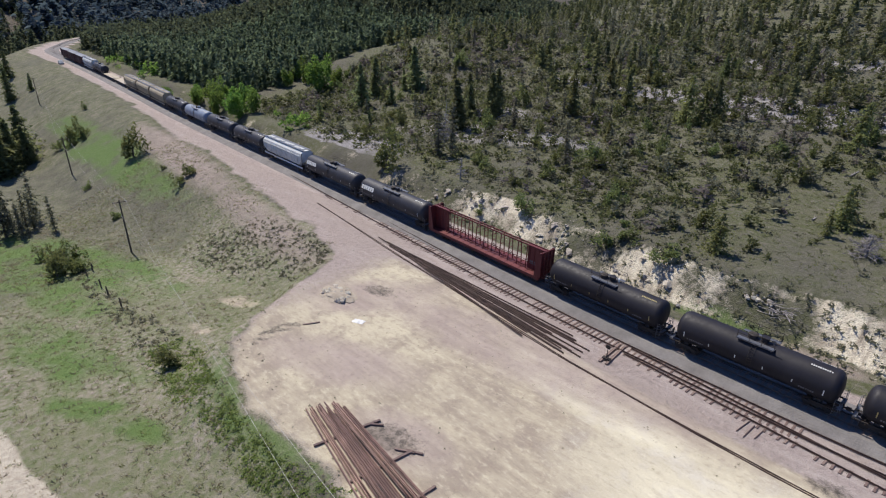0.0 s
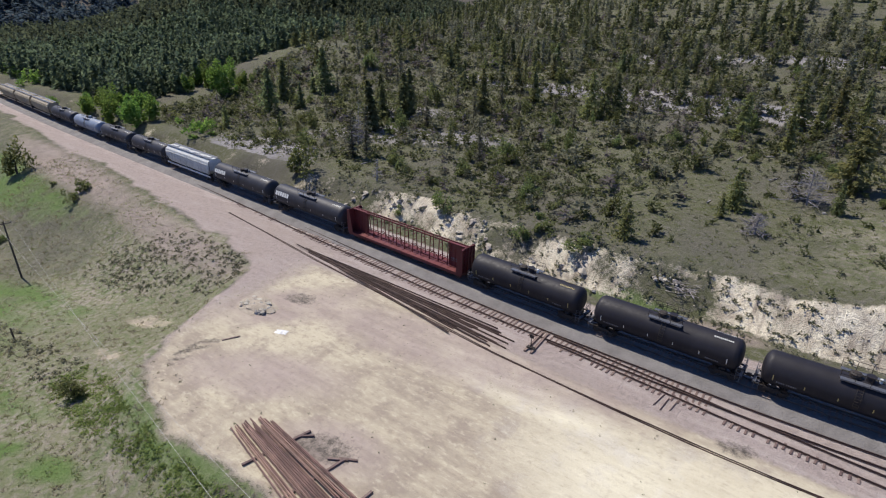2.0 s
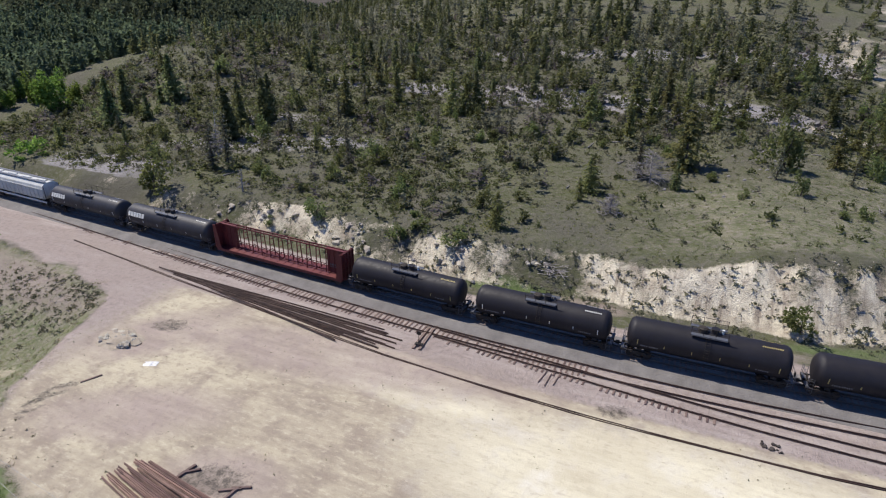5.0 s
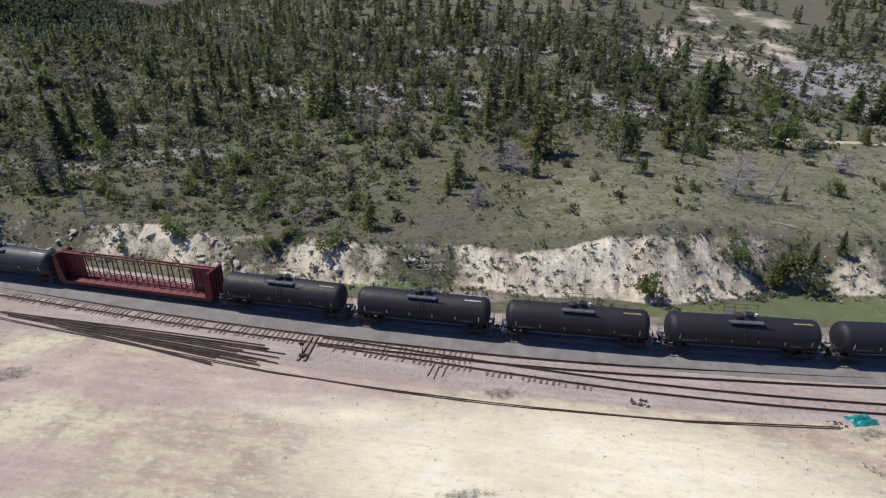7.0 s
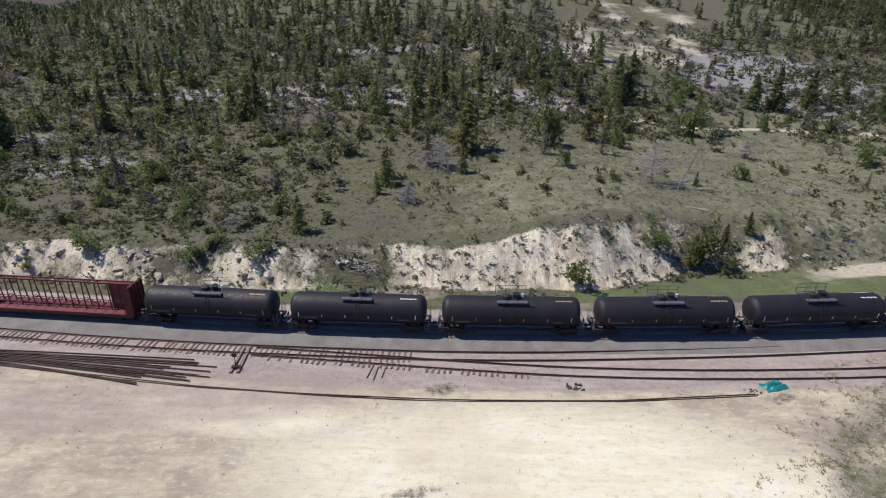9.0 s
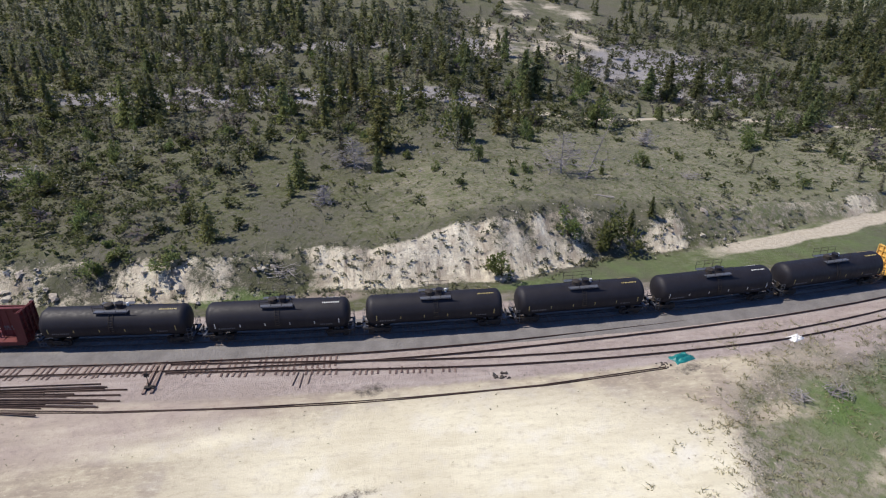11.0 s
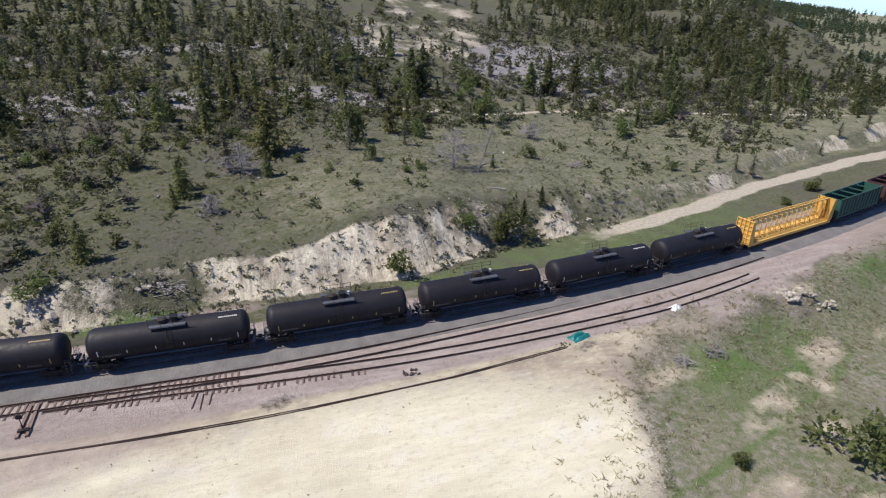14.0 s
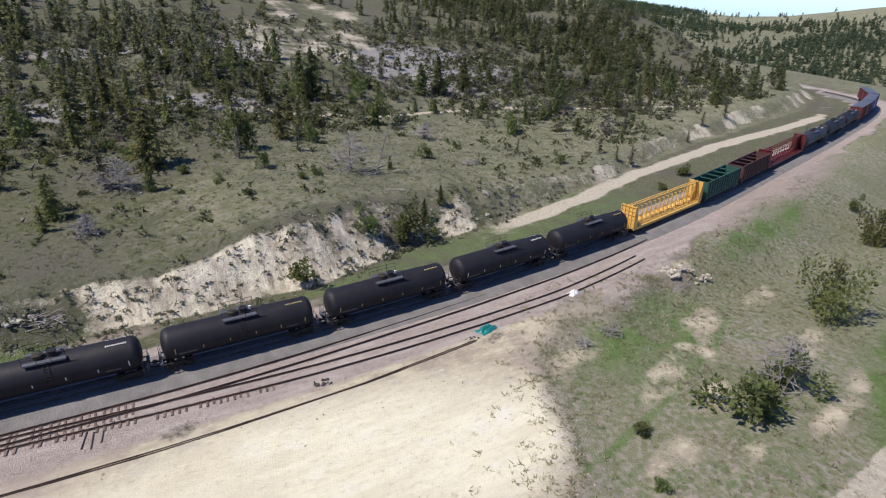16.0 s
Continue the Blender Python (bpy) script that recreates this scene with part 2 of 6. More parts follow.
WIRE = surface("wire_metal", (0.35, 0.35, 0.34), None, 0.5, 0.6, 3, 20, 0)
ROCK = surface("pale_limestone", (0.5, 0.45, 0.37), (0.3, 0.265, 0.22), 0.9, 0, 1.2, 9, 0.06, 0.18)
GREYROCK = surface("grey_rock", (0.26, 0.25, 0.25), (0.16, 0.15, 0.15), 0.9, 0, 1.2, 9, 0.06, 0.2)
TARP = surface("teal_tarpaulin", (0.01, 0.2, 0.19), (0.01, 0.11, 0.12), 0.45, 0, 2, 15, 0.02)
SACK = surface("white_plastic_sack", (0.75, 0.75, 0.74), (0.55, 0.55, 0.54), 0.5, 0, 2, 15, 0.02)
DARKROCK = surface("dark_clods", (0.09, 0.075, 0.065), (0.05, 0.04, 0.036), 0.95, 0, 2, 12, 0.03, 0.2)
FIR = foliage("fir_needles", (0.135, 0.165, 0.07), (0.28, 0.30, 0.135))
PINE = foliage("young_pine_needles", (0.175, 0.19, 0.072), (0.33, 0.33, 0.135))
JUNIPER = foliage("juniper_needles", (0.13, 0.168, 0.062), (0.27, 0.3, 0.115))
DULL = foliage("dull_juniper_needles", (0.165, 0.17, 0.11), (0.30, 0.295, 0.195))
FOREST = foliage("far_forest_needles", (0.085, 0.112, 0.066), (0.17, 0.2, 0.11))
# far conifers: the blue of distance haze is put into the needle colour
HAZEWOOD = foliage("haze_tinted_needles", (0.045, 0.07, 0.085), (0.09, 0.12, 0.13))
LEAF = foliage("spring_leaves", (0.13, 0.22, 0.045), (0.27, 0.38, 0.09))
BRUSH = foliage("brush_leaves", (0.17, 0.25, 0.07), (0.33, 0.4, 0.13))
SAGE = foliage("sage_leaves", (0.12, 0.128, 0.08), (0.22, 0.215, 0.14))
SCRUB = foliage("dark_scrub_leaves", (0.1, 0.125, 0.05), (0.19, 0.215, 0.09))
TWIG = foliage("bare_twigs", (0.13, 0.115, 0.105), (0.24, 0.21, 0.2))
DRYGRASS = foliage("dry_grass_blades", (0.3, 0.265, 0.165), (0.46, 0.42, 0.29))
GRASS = foliage("green_grass_blades", (0.16, 0.195, 0.07), (0.27, 0.29, 0.12))


def ground_material():
    """Soil, sand, grass, gravel, chalky bank, scree, road and lush green, laid by the land's own cover weights."""
    m, t, b = nodes_of("ground")
    at = t.nodes.new("ShaderNodeTexCoord").outputs["Object"]
    layers = {}
    for name, keys in (("cover", ("sand", "grass", "gravel")), ("cover_more", ("bank", "scree", "road")), ("cover_last", ("lush", "pink", "dark"))):
        a = t.nodes.new("ShaderNodeAttribute")
        a.attribute_name = name
        sep = t.nodes.new("ShaderNodeSeparateColor")
        t.links.new(a.outputs["Color"], sep.inputs[0])
        for k, key in enumerate(keys):
            layers[key] = sep.outputs[k]
        if name == "cover":
            layers["chalk"] = a.outputs["Alpha"]
    big = noise_node(t, 0.045, 6, 0.6, at)
    mid = noise_node(t, 0.28, 6, 0.62, at)
    small = noise_node(t, 1.5, 6, 0.65, at)
    fine = noise_node(t, 6.0, 4, 0.7, at)
    stretch = t.nodes.new("ShaderNodeMapping")
    stretch.inputs["Scale"].default_value = (0.1, 0.55, 0.4)
    stretch.inputs["Rotation"].default_value = (0, 0, 0.25)
    t.links.new(at, stretch.inputs["Vector"])
    swept = noise_node(t, 1.4, 6, 0.62, stretch.outputs[0])

    def weight(key, soft=0.22, by=mid, much=0.75):
        """The layer's weight with an uneven edge."""
        v = maths(t, "ADD", layers[key], maths(t, "MULTIPLY", maths(t, "SUBTRACT", by, 0.5), much))
        v = maths(t, "ADD", v, maths(t, "MULTIPLY", maths(t, "SUBTRACT", fine, 0.5), 0.5))
        return maths(t, "MULTIPLY", remap(t, v, 0.5 - soft, 0.5 + soft), remap(t, layers[key], 0.02, 0.15))

    # dry hillside: olive grass over grey-brown soil
    dry = mixed(t, remap(t, mid, 0.4, 0.6), (0.094, 0.102, 0.049), (0.119, 0.119, 0.072))
    dry = mixed(t, remap(t, small, 0.46, 0.66), dry, (0.164, 0.152, 0.123))
    dry = mixed(t, remap(t, fine, 0.52, 0.7, 0, 0.7), dry, (0.045, 0.049, 0.028))
    dry = mixed(t, remap(t, big, 0.45, 0.62, 0, 0.6), dry, (0.107, 0.098, 0.086))
    # meadow
    green = mixed(t, remap(t, mid, 0.38, 0.62), (0.147, 0.177, 0.084), (0.211, 0.208, 0.128))
    green = mixed(t, remap(t, small, 0.43, 0.63), green, (0.338, 0.291, 0.251))
    green = mixed(t, remap(t, fine, 0.5, 0.72, 0, 0.6), green, (0.084, 0.094, 0.040))
    green = mixed(t, remap(t, big, 0.42, 0.6, 0, 0.5), green, (0.147, 0.157, 0.084))
    lush = mixed(t, remap(t, small, 0.35, 0.7), (0.098, 0.156, 0.049), (0.143, 0.197, 0.070))
    lush = mixed(t, remap(t, fine, 0.45, 0.75, 0, 0.6), lush, (0.074, 0.107, 0.029))
    # yard sand: cream with swept and stained patches
    sand = mixed(t, remap(t, swept, 0.35, 0.65), (0.42, 0.37, 0.275), (0.31, 0.265, 0.205))
    sand = mixed(t, remap(t, big, 0.47, 0.58, 0, 0.7), sand, (0.5, 0.45, 0.33))
    sand = mixed(t, remap(t, mid, 0.48, 0.62, 0, 0.85), sand, (0.27, 0.225, 0.18))
    sand = mixed(t, remap(t, small, 0.54, 0.68, 0, 0.6), sand, (0.25, 0.205, 0.16))
    sand = mixed(t, remap(t, fine, 0.62, 0.75, 0, 0.45), sand, (0.2, 0.17, 0.13))
    scrape = t.nodes.new("ShaderNodeMapping")
    scrape.inputs["Scale"].default_value = (0.5, 1.15, 1.0)
    scrape.inputs["Rotation"].default_value = (0, 0, 0.12)
    t.links.new(at, scrape.inputs["Vector"])
    scraped = noise_node(t, 1.7, 8, 0.7, scrape.outputs[0])
    sand = mixed(t, remap(t, scraped, 0.53, 0.68, 0, 0.5), sand, (0.23, 0.19, 0.15))
    sand = mixed(t, remap(t, scraped, 0.47, 0.36, 0, 0.5), sand, (0.54, 0.49, 0.37))
    chalk = mixed(t, remap(t, swept, 0.35, 0.62), (0.72, 0.68, 0.52), (0.55, 0.505, 0.375))
    chalk = mixed(t, remap(t, mid, 0.5, 0.7, 0, 0.6), chalk, (0.7, 0.68, 0.62))
    chalk = mixed(t, remap(t, big, 0.48, 0.62, 0, 0.55), chalk, (0.4, 0.345, 0.245))
    chalk = mixed(t, remap(t, small, 0.55, 0.7, 0, 0.5), chalk, (0.42, 0.37, 0.28))
    chalk = mixed(t, remap(t, scraped, 0.54, 0.68, 0, 0.5), chalk, (0.38, 0.33, 0.245))
    sand = mixed(t, weight("chalk", 0.45, swept, 0.9), sand, chalk)
    pink = mixed(t, remap(t, swept, 0.35, 0.65), (0.36, 0.3, 0.26), (0.28, 0.23, 0.2))
    pink = mixed(t, remap(t, small, 0.5, 0.7, 0, 0.6), pink, (0.23, 0.18, 0.165))
    gravel = mixed(t, remap(t, small, 0.4, 0.65), (0.37, 0.31, 0.282), (0.285, 0.238, 0.218))
    gravel = mixed(t, remap(t, swept, 0.45, 0.65, 0, 0.8), gravel, (0.44, 0.38, 0.345))
    gravel = mixed(t, remap(t, fine, 0.55, 0.72, 0, 0.55), gravel, (0.2, 0.16, 0.15))
    bank = mixed(t, remap(t, small, 0.38, 0.62), (0.78, 0.72, 0.57), (0.58, 0.515, 0.4))
    bank = mixed(t, remap(t, mid, 0.47, 0.66, 0, 0.85), bank, (0.3, 0.255, 0.2))
    bank = mixed(t, remap(t, fine, 0.62, 0.74, 0, 0.5), bank, (0.2, 0.165, 0.13))
    runs = t.nodes.new("ShaderNodeMapping")
    runs.inputs["Scale"].default_value = (1.0, 0.16, 0.2)
    t.links.new(at, runs.inputs["Vector"])
    run = noise_node(t, 1.1, 6, 0.68, runs.outputs[0])
    bank = mixed(t, remap(t, run, 0.46, 0.64, 0, 0.75), bank, (0.34, 0.285, 0.225))
    bank = mixed(t, remap(t, run, 0.6, 0.72, 0, 0.8), bank, (0.17, 0.14, 0.11))
    scree = mixed(t, remap(t, small, 0.35, 0.65), (0.31, 0.295, 0.295), (0.22, 0.207, 0.205))
    scree = mixed(t, remap(t, fine, 0.55, 0.75, 0, 0.5), scree, (0.13, 0.12, 0.12))
    road = mixed(t, remap(t, small, 0.35, 0.7), (0.52, 0.47, 0.375), (0.36, 0.31, 0.25))
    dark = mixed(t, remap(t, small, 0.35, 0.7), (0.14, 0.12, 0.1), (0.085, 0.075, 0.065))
    col = mixed(t, weight("grass"), dry, green)
    col = mixed(t, weight("lush"), col, lush)
    col = mixed(t, weight("scree", 0.18), col, scree)
    col = mixed(t, weight("bank", 0.16, small, 1.0), col, bank)
    col = mixed(t, weight("gravel"), col, gravel)
    col = mixed(t, weight("sand", 0.22, small, 0.8), col, sand)
    col = mixed(t, weight("pink", 0.4), col, pink)
    col = mixed(t, weight("road", 0.15), col, road)
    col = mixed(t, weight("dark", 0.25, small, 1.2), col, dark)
    t.links.new(col, b.inputs["Base Color"])
    b.inputs["Roughness"].default_value = 0.95
    b.inputs["Specular IOR Level"].default_value = 0.15
    soft = maths(t, "MULTIPLY", maths(t, "ADD", fine, maths(t, "MULTIPLY", small, 1.5)), remap(t, layers["sand"], 0.3, 0.8, 1.0, 0.2))
    bumped(t, b, soft, 0.65, 0.28)
    return m


GROUND = ground_material()
BALLAST = surface("ballast_stone", (0.21, 0.196, 0.186), (0.14, 0.13, 0.124), 0.95, 0, 0.5, 4.6, 0.2)


# ---- small builders ----
def meshed(name, bm, material, smooth=False):
    me = bpy.data.meshes.new(name)
    bm.to_mesh(me)
    bm.free()
    me.materials.append(material)
    if smooth:
        me.polygons.foreach_set("use_smooth", [True] * len(me.polygons))
    return me


def part(name, bm, material, parent, label="", smooth=False):
    """One mesh under a thing or under a part."""
    ob = new(name, meshed(name, bm, material, smooth))
    ob.parent = parent
    return tagged(ob, label)


def piece(name, me, parent, m):
    """One more object on a mesh that alike pieces share."""
    ob = new(name, me)
    ob.parent = parent
    ob.matrix_basis = m
    return ob


def thing(name, label, category, group="", at=None):
    ob = new(name)
    ob.empty_display_size = 0.2
    if at is not None:
        ob.matrix_basis = at
    return tagged(ob, label, category, group)


def box(bm, centre, size, turn=None):
    m = Matrix.Translation(centre) @ (turn or Matrix()) @ Matrix.Diagonal((*size, 1))
    return bmesh.ops.create_cube(bm, size=1.0, matrix=m)["verts"]


def bar(bm, a, b, w, h=None):
    """A square bar from a to b."""
    a, b = Vector(a), Vector(b)
    turn = (b - a).to_track_quat("X", "Z").to_matrix().to_4x4()
    return box(bm, (a + b) / 2, ((b - a).length, w, h or w), turn)


def rod(bm, a, b, r0, r1=None, seg=6):
    """A round, tapering bar from a to b."""
    a, b = Vector(a), Vector(b)
    turn = (b - a).to_track_quat("Z", "Y").to_matrix().to_4x4()
    m = Matrix.Translation((a + b) / 2) @ turn
    bmesh.ops.create_cone(bm, cap_ends=True, segments=seg, radius1=r0, radius2=r0 if r1 is None else r1, depth=(b - a).length, matrix=m)


def lump(bm, centre, size, seed, rough=0.3, detail=2):
    """An uneven stone or clod."""
    rnd = random.Random(seed)
    off = Vector((rnd.uniform(0, 99), rnd.uniform(0, 99), rnd.uniform(0, 99)))
    made = bmesh.ops.create_icosphere(bm, subdivisions=detail, radius=1.0)["verts"]
    for v in made:
        k = 1 + rough * noise.noise(v.co * 1.3 + off) + rough * 0.5 * noise.noise(v.co * 3 + off)
        v.co = Vector(centre) + Vector(v.co[i] * k * size[i] for i in range(3))


def from_arrays(name, verts, faces, material, smooth=False):
    me = bpy.data.meshes.new(name)
    me.from_pydata(verts, [], faces)
    me.materials.append(material)
    if smooth:
        me.polygons.foreach_set("use_smooth", [True] * len(me.polygons))
    return me


# ---- ground: one sheet to the horizon ----
def spaced(lo, fine_lo, fine_hi, hi, step, grow=1.045):
    mid = list(np.arange(fine_lo, fine_hi, step))
    up, d = [], step
    v = mid[-1]
    while v < hi:
        d *= grow
        v += d
        up.append(v)
    down, d, v = [], step, fine_lo
    while v > lo:
        d *= grow
        v -= d
        down.append(v)
    return np.array(down[::-1] + mid + up)


def blob(x, y, cx, cy, rx, ry, turn=0.0):
    c, s = math.cos(turn), math.sin(turn)
    dx, dy = x - cx, y - cy
    q = ((dx * c + dy * s) / rx) ** 2 + ((-dx * s + dy * c) / ry) ** 2
    return np.clip(1.25 - 0.62 * q, 0, 1)


def covers(x, y):
    """Weights of sand, grass, gravel, bank, scree, road, lush, pink, dark."""
    s = y - track_y(x)
    e = rim_y(x) - y + 0.7 * fbm(x, y, 6, 3, 3)
    wob = fbm(x, y, 7, 3, 71)
    h = bank_h(x)
    sb = s - bank_s(x) - 2.0 * fbm(x, y * 0.3, 12, 3, 8)
    e = e + (1.6 + 2.6 * ramp(x, 10, 25)) * fbm(x, y, 6, 4, 131)
    e = e + 0.9 * fbm(x, y, 1.6, 2, 132)
    across = ramp(x - 0.35 * (y - 110), 246, 256)
    loose = 1 + 4.5 * ramp(x, 5, 25) * (1 - ramp(x, 60, 80))
    yard = ramp(-e, -2.0 * loose, 1.4 * loose) * ramp(-s, 4.5 + 0 * x, 5.5) * (1 - across)
    left = ramp(-x, 52, 66)
    right = ramp(x, 46, 62)
    sand = yard * ramp(-s, 9.0, 11.0) * (1 - left) * (1 - right)
    gravel = np.maximum(yard, ramp(-np.abs(s), -6.5, -5) * (1 - ramp(x, 244, 250))) * (s < 7)
    grass = ramp(e, 0.0, 1.5 * loose) * (s < 0) * (1 - 0.6 * ramp(-x, 75, 115))
    grass = np.maximum(grass * (1 - 0.5 * across), 0.5 * across + 0.25 * across * ramp(np.hypot(x, y), 900, 1000))
    bench = ramp(sb, h * 1.25 - 1, h * 1.25 + 4) * (s > 0)
    grass = np.maximum(grass, 0.5 * bench * (1 - ramp(sb, 28, 55)) * ramp(x, -25, 15))
    grass = np.maximum(grass, 0.6 * ramp(sb, -4, 0) * ramp(x, 40, 60) * (1 - ramp(sb, 30, 60)) * (s > 3))
    grass = np.maximum(grass, 0.52 * blob(x, y, 75, 120, 60, 34, 0.4) * (s > 0))
    face = ramp(sb, -0.5, 0.6) * (1 - ramp(sb, h * 1.1, h * 1.25 + 0.6)) * (s > 0)
    where = np.interp(x, [-90, -72, -64, -50, -40, -22, -16, -11, -8, 22, 30, 36, 40, 50, 56, 70, 90, 150], [0, 0.35, 0.5, 0.5, 0.45, 0.42, 0.3, 0.25, 0.6, 0.74, 0.66, 0.42, 0.5, 0.5, 0.2, 0.2, 0.45, 0.4])
    bank = face * np.clip(where + 0.8 * fbm(x, y, 5, 3, 77), 0, 1)
    scree = np.zeros_like(x)
    for q in ((-60, 151, 40, 4, 0.05), (-30, 146, 24, 5, -0.05), (22, 141, 14, 4, -0.2), (-2, 148, 20, 4, -0.1), (-95, 118, 12, 4, 0.4), (98, 180, 26, 28, 0.6), (-85, 103, 22, 7, 0.3), (-108, 80, 18, 7, -0.1), (-30, 190, 40, 5, 0.1), (30, 190, 20, 10, 0.2)):
        scree = np.maximum(scree, blob(x, y, *q))
    scree = scree * (s > 12) * np.clip(0.85 + 0.6 * fbm(x, y, 8, 3, 79), 0, 1.2)
    tan_scree = np.maximum(blob(x, y, 62, 212, 24, 44, -0.25), 0.8 * blob(x, y, 78, 255, 26, 30, 0.1)) * (s > 0)
    # tracks worn by wheels
    hr = np.interp(x, [20, 51, 72, 96, 134, 175, 199, 240], [67.5, 73.0, 77.8, 85.2, 93.8, 99.2, 104.0, 124])
    road = ramp(-np.abs(y - hr - 0.8 * wob), -2.9, -1.2) * ramp(x, 38, 62) * (1 - ramp(x, 195, 215)) * 0.8
    strip = ramp(-np.abs(s - 6.7), -1.6, -0.8) * ramp(x, -20, 5) * (1 - ramp(x, 50, 70)) * 0.45
    gravel = np.maximum(gravel, strip + ramp(-np.abs(y - hr), -4, -2.5) * ramp(x, 25, 50) * 0.3)
    trail = np.interp(x, [-10, 20, 45, 61, 81, 105, 129, 150, 170], [150, 141, 134, 134.5, 139.5, 138, 128, 122, 117])
    road = np.maximum(road, 0.8 * ramp(-np.abs(y - trail), -1.5, -0.7) * ramp(x, 15, 30) * (1 - ramp(x, 150, 175)))
    road = np.maximum(road, 0.66 * tan_scree * np.clip(0.7 + 1.0 * fbm(x, y, 9, 3, 78), 0, 1.2))
    low_road = np.interp(x, [-300, -59, 0, 57, 200], [-20, 1.2, 8, 15.8, 40])
    road = np.maximum(road, ramp(-np.abs(y - low_road + 3.2 + 0.6 * wob), -3.8, -3.0))
    lush = 0.6 * ramp(e, 0.2, 1.2) * (1 - ramp(e, 2.5, 4)) * ramp(x, -60, -50) * (1 - ramp(x, -22, -15))
    for q in ((97, 55.5, 19, 4.2, 0.3), (52, 39, 13, 6, 0.3), (-128, 12, 34, 7, 0.1), (-98, 14.5, 20, 4, 0.12), (-75, 8, 12, 3, 0.1), (-72, 12, 16, 2.2, 0.2), (-55, 9, 9, 2, 0.3), (-180, 46, 60, 6, -0.05), (-110, 20, 30, 6, 0.2), (70, 20, 18, 4, 0.4)):
        lush = np.maximum(lush, 0.74 * blob(x + 2.5 * wob, y + 2.5 * wob, *q) * np.clip(0.85 + 0.7 * fbm(x, y, 3, 3, 135), 0, 1.1) * (e > 0))
    lush = np.maximum(lush, 0.46 * ramp(s, 7.5, 9) * (1 - ramp(sb, -1.0, 0.8)) * ramp(x, 8, 18) * (1 - ramp(x, 75, 110)))
    lush = np.maximum(lush, 0.6 * blob(x, y, -17, 66.5, 7, 1.6, 0.0))
    worn = np.interp(x, [20, 25, 38.5, 56, 64, 90], [22, 24.6, 28.1, 34.1, 38, 44])
    lush = np.maximum(lush, 0.6 * ramp(-np.abs(y - worn - 0.5 * wob), -0.8, -0.2) * ramp(x, 22, 28) * (1 - ramp(x, 60, 75)))
    pink = np.zeros_like(x)
    for q in ((-43, 29, 8, 3.5, 0.4), (-52, 40, 9, 4, 0.8), (-30, 44, 20, 4, 0.1), (-30, 25.5, 5, 3, 0.3), (-88, 45, 22, 3, -0.12), (-140, 52, 35, 4, -0.12), (-7, 66.3, 5, 1.3, 0.0), (100, 61, 18, 2.5, 0.35), (128, 68, 30, 4, 0.3)):
        pink = np.maximum(pink, 0.75 * blob(x, y, *q))
    pink = np.maximum(pink, 0.42 * left * yard)
    dark = np.zeros_like(x)
    for q in ((-30.5, 25.2, 3.0, 1.6, 0.3), (-1, 46.6, 1.6, 1.0, 0.2), (-3, 33.5, 2.6, 0.5, 0.2), (-31, 17, 4, 1.5, 0), (32.5, 46, 1.6, 0.8, 0.3), (-52, 42, 2.2, 1.2, 0.3)):
        dark = np.maximum(dark, 0.6 * blob(x, y, *q))
    for r0 in (1.7, 2.6):
        ring = np.abs(np.hypot(x + 50.6, y - 27.0) - r0 * 1.25)
        dark = np.maximum(dark, 0.62 * (1 - ramp(ring, 0.2, 0.55)) * ramp(-x, 51.2, 52.2))
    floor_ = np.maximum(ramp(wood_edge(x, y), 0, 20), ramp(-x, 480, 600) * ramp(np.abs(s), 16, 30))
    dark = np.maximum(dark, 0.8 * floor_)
    for q in ((52, 34, 5, 2.2, 0.3), (60, 39, 5, 2, 0.4), (44, 31, 5, 2, 0.5), (38, 38, 4, 2.0, 0.2), (47, 27, 4, 1.5, 0.4), (36, 23, 4, 1.6, 0.3), (70, 30, 5, 1.6, 0.4), (63, 22, 5, 1.4, 0.3), (55, 20, 4, 1.2, 0.2), (42, 20, 3, 1.2, 0.3), (76, 41, 6, 1.6, 0.3), (66, 48.5, 4, 1.5, 0.3), (-70, 31, 5, 1.5, 0.2), (-66, 24, 3, 1.5, 0.4)):
        sand = np.maximum(sand, 0.78 * blob(x, y, *q) * np.clip(0.7 + 1.2 * fbm(x, y, 2.6, 3, 133), 0, 1.2))
    chalk = np.zeros_like(x)
    for q in ((6, 36.5, 20, 7.5, 0.02), (-20, 42.5, 10, 2.5, -0.1), (1.2, 39, 0.7, 4, 0.0), (22, 32, 10, 6, 0.2)):
        chalk = np.maximum(chalk, 0.85 * blob(x, y, *q))
    return sand, grass, gravel, bank, scree, road, lush, pink, dark, chalk


gx, gy = spaced(-2800, -125, 115, 2800, 0.7), spaced(-900, 8, 125, 2800, 0.6)
GX, GY = np.meshgrid(gx, gy)
GZ = land(GX, GY)
nx, ny = len(gx), len(gy)
me = bpy.data.meshes.new("ground")
me.vertices.add(nx * ny)
me.vertices.foreach_set("co", np.stack([GX, GY, GZ], -1).astype(np.float32).ravel())
ii = (np.arange(ny - 1)[:, None] * nx + np.arange(nx - 1)[None, :]).ravel()
quads = np.stack([ii, ii + 1, ii + nx + 1, ii + nx], -1).astype(np.int32)
me.loops.add(quads.size)
me.loops.foreach_set("vertex_index", quads.ravel())
me.polygons.add(len(quads))
me.polygons.foreach_set("loop_start", np.arange(0, quads.size, 4, dtype=np.int32))
me.polygons.foreach_set("use_smooth", np.ones(len(quads), dtype=bool))
me.update(calc_edges=True)
weights = covers(GX, GY)
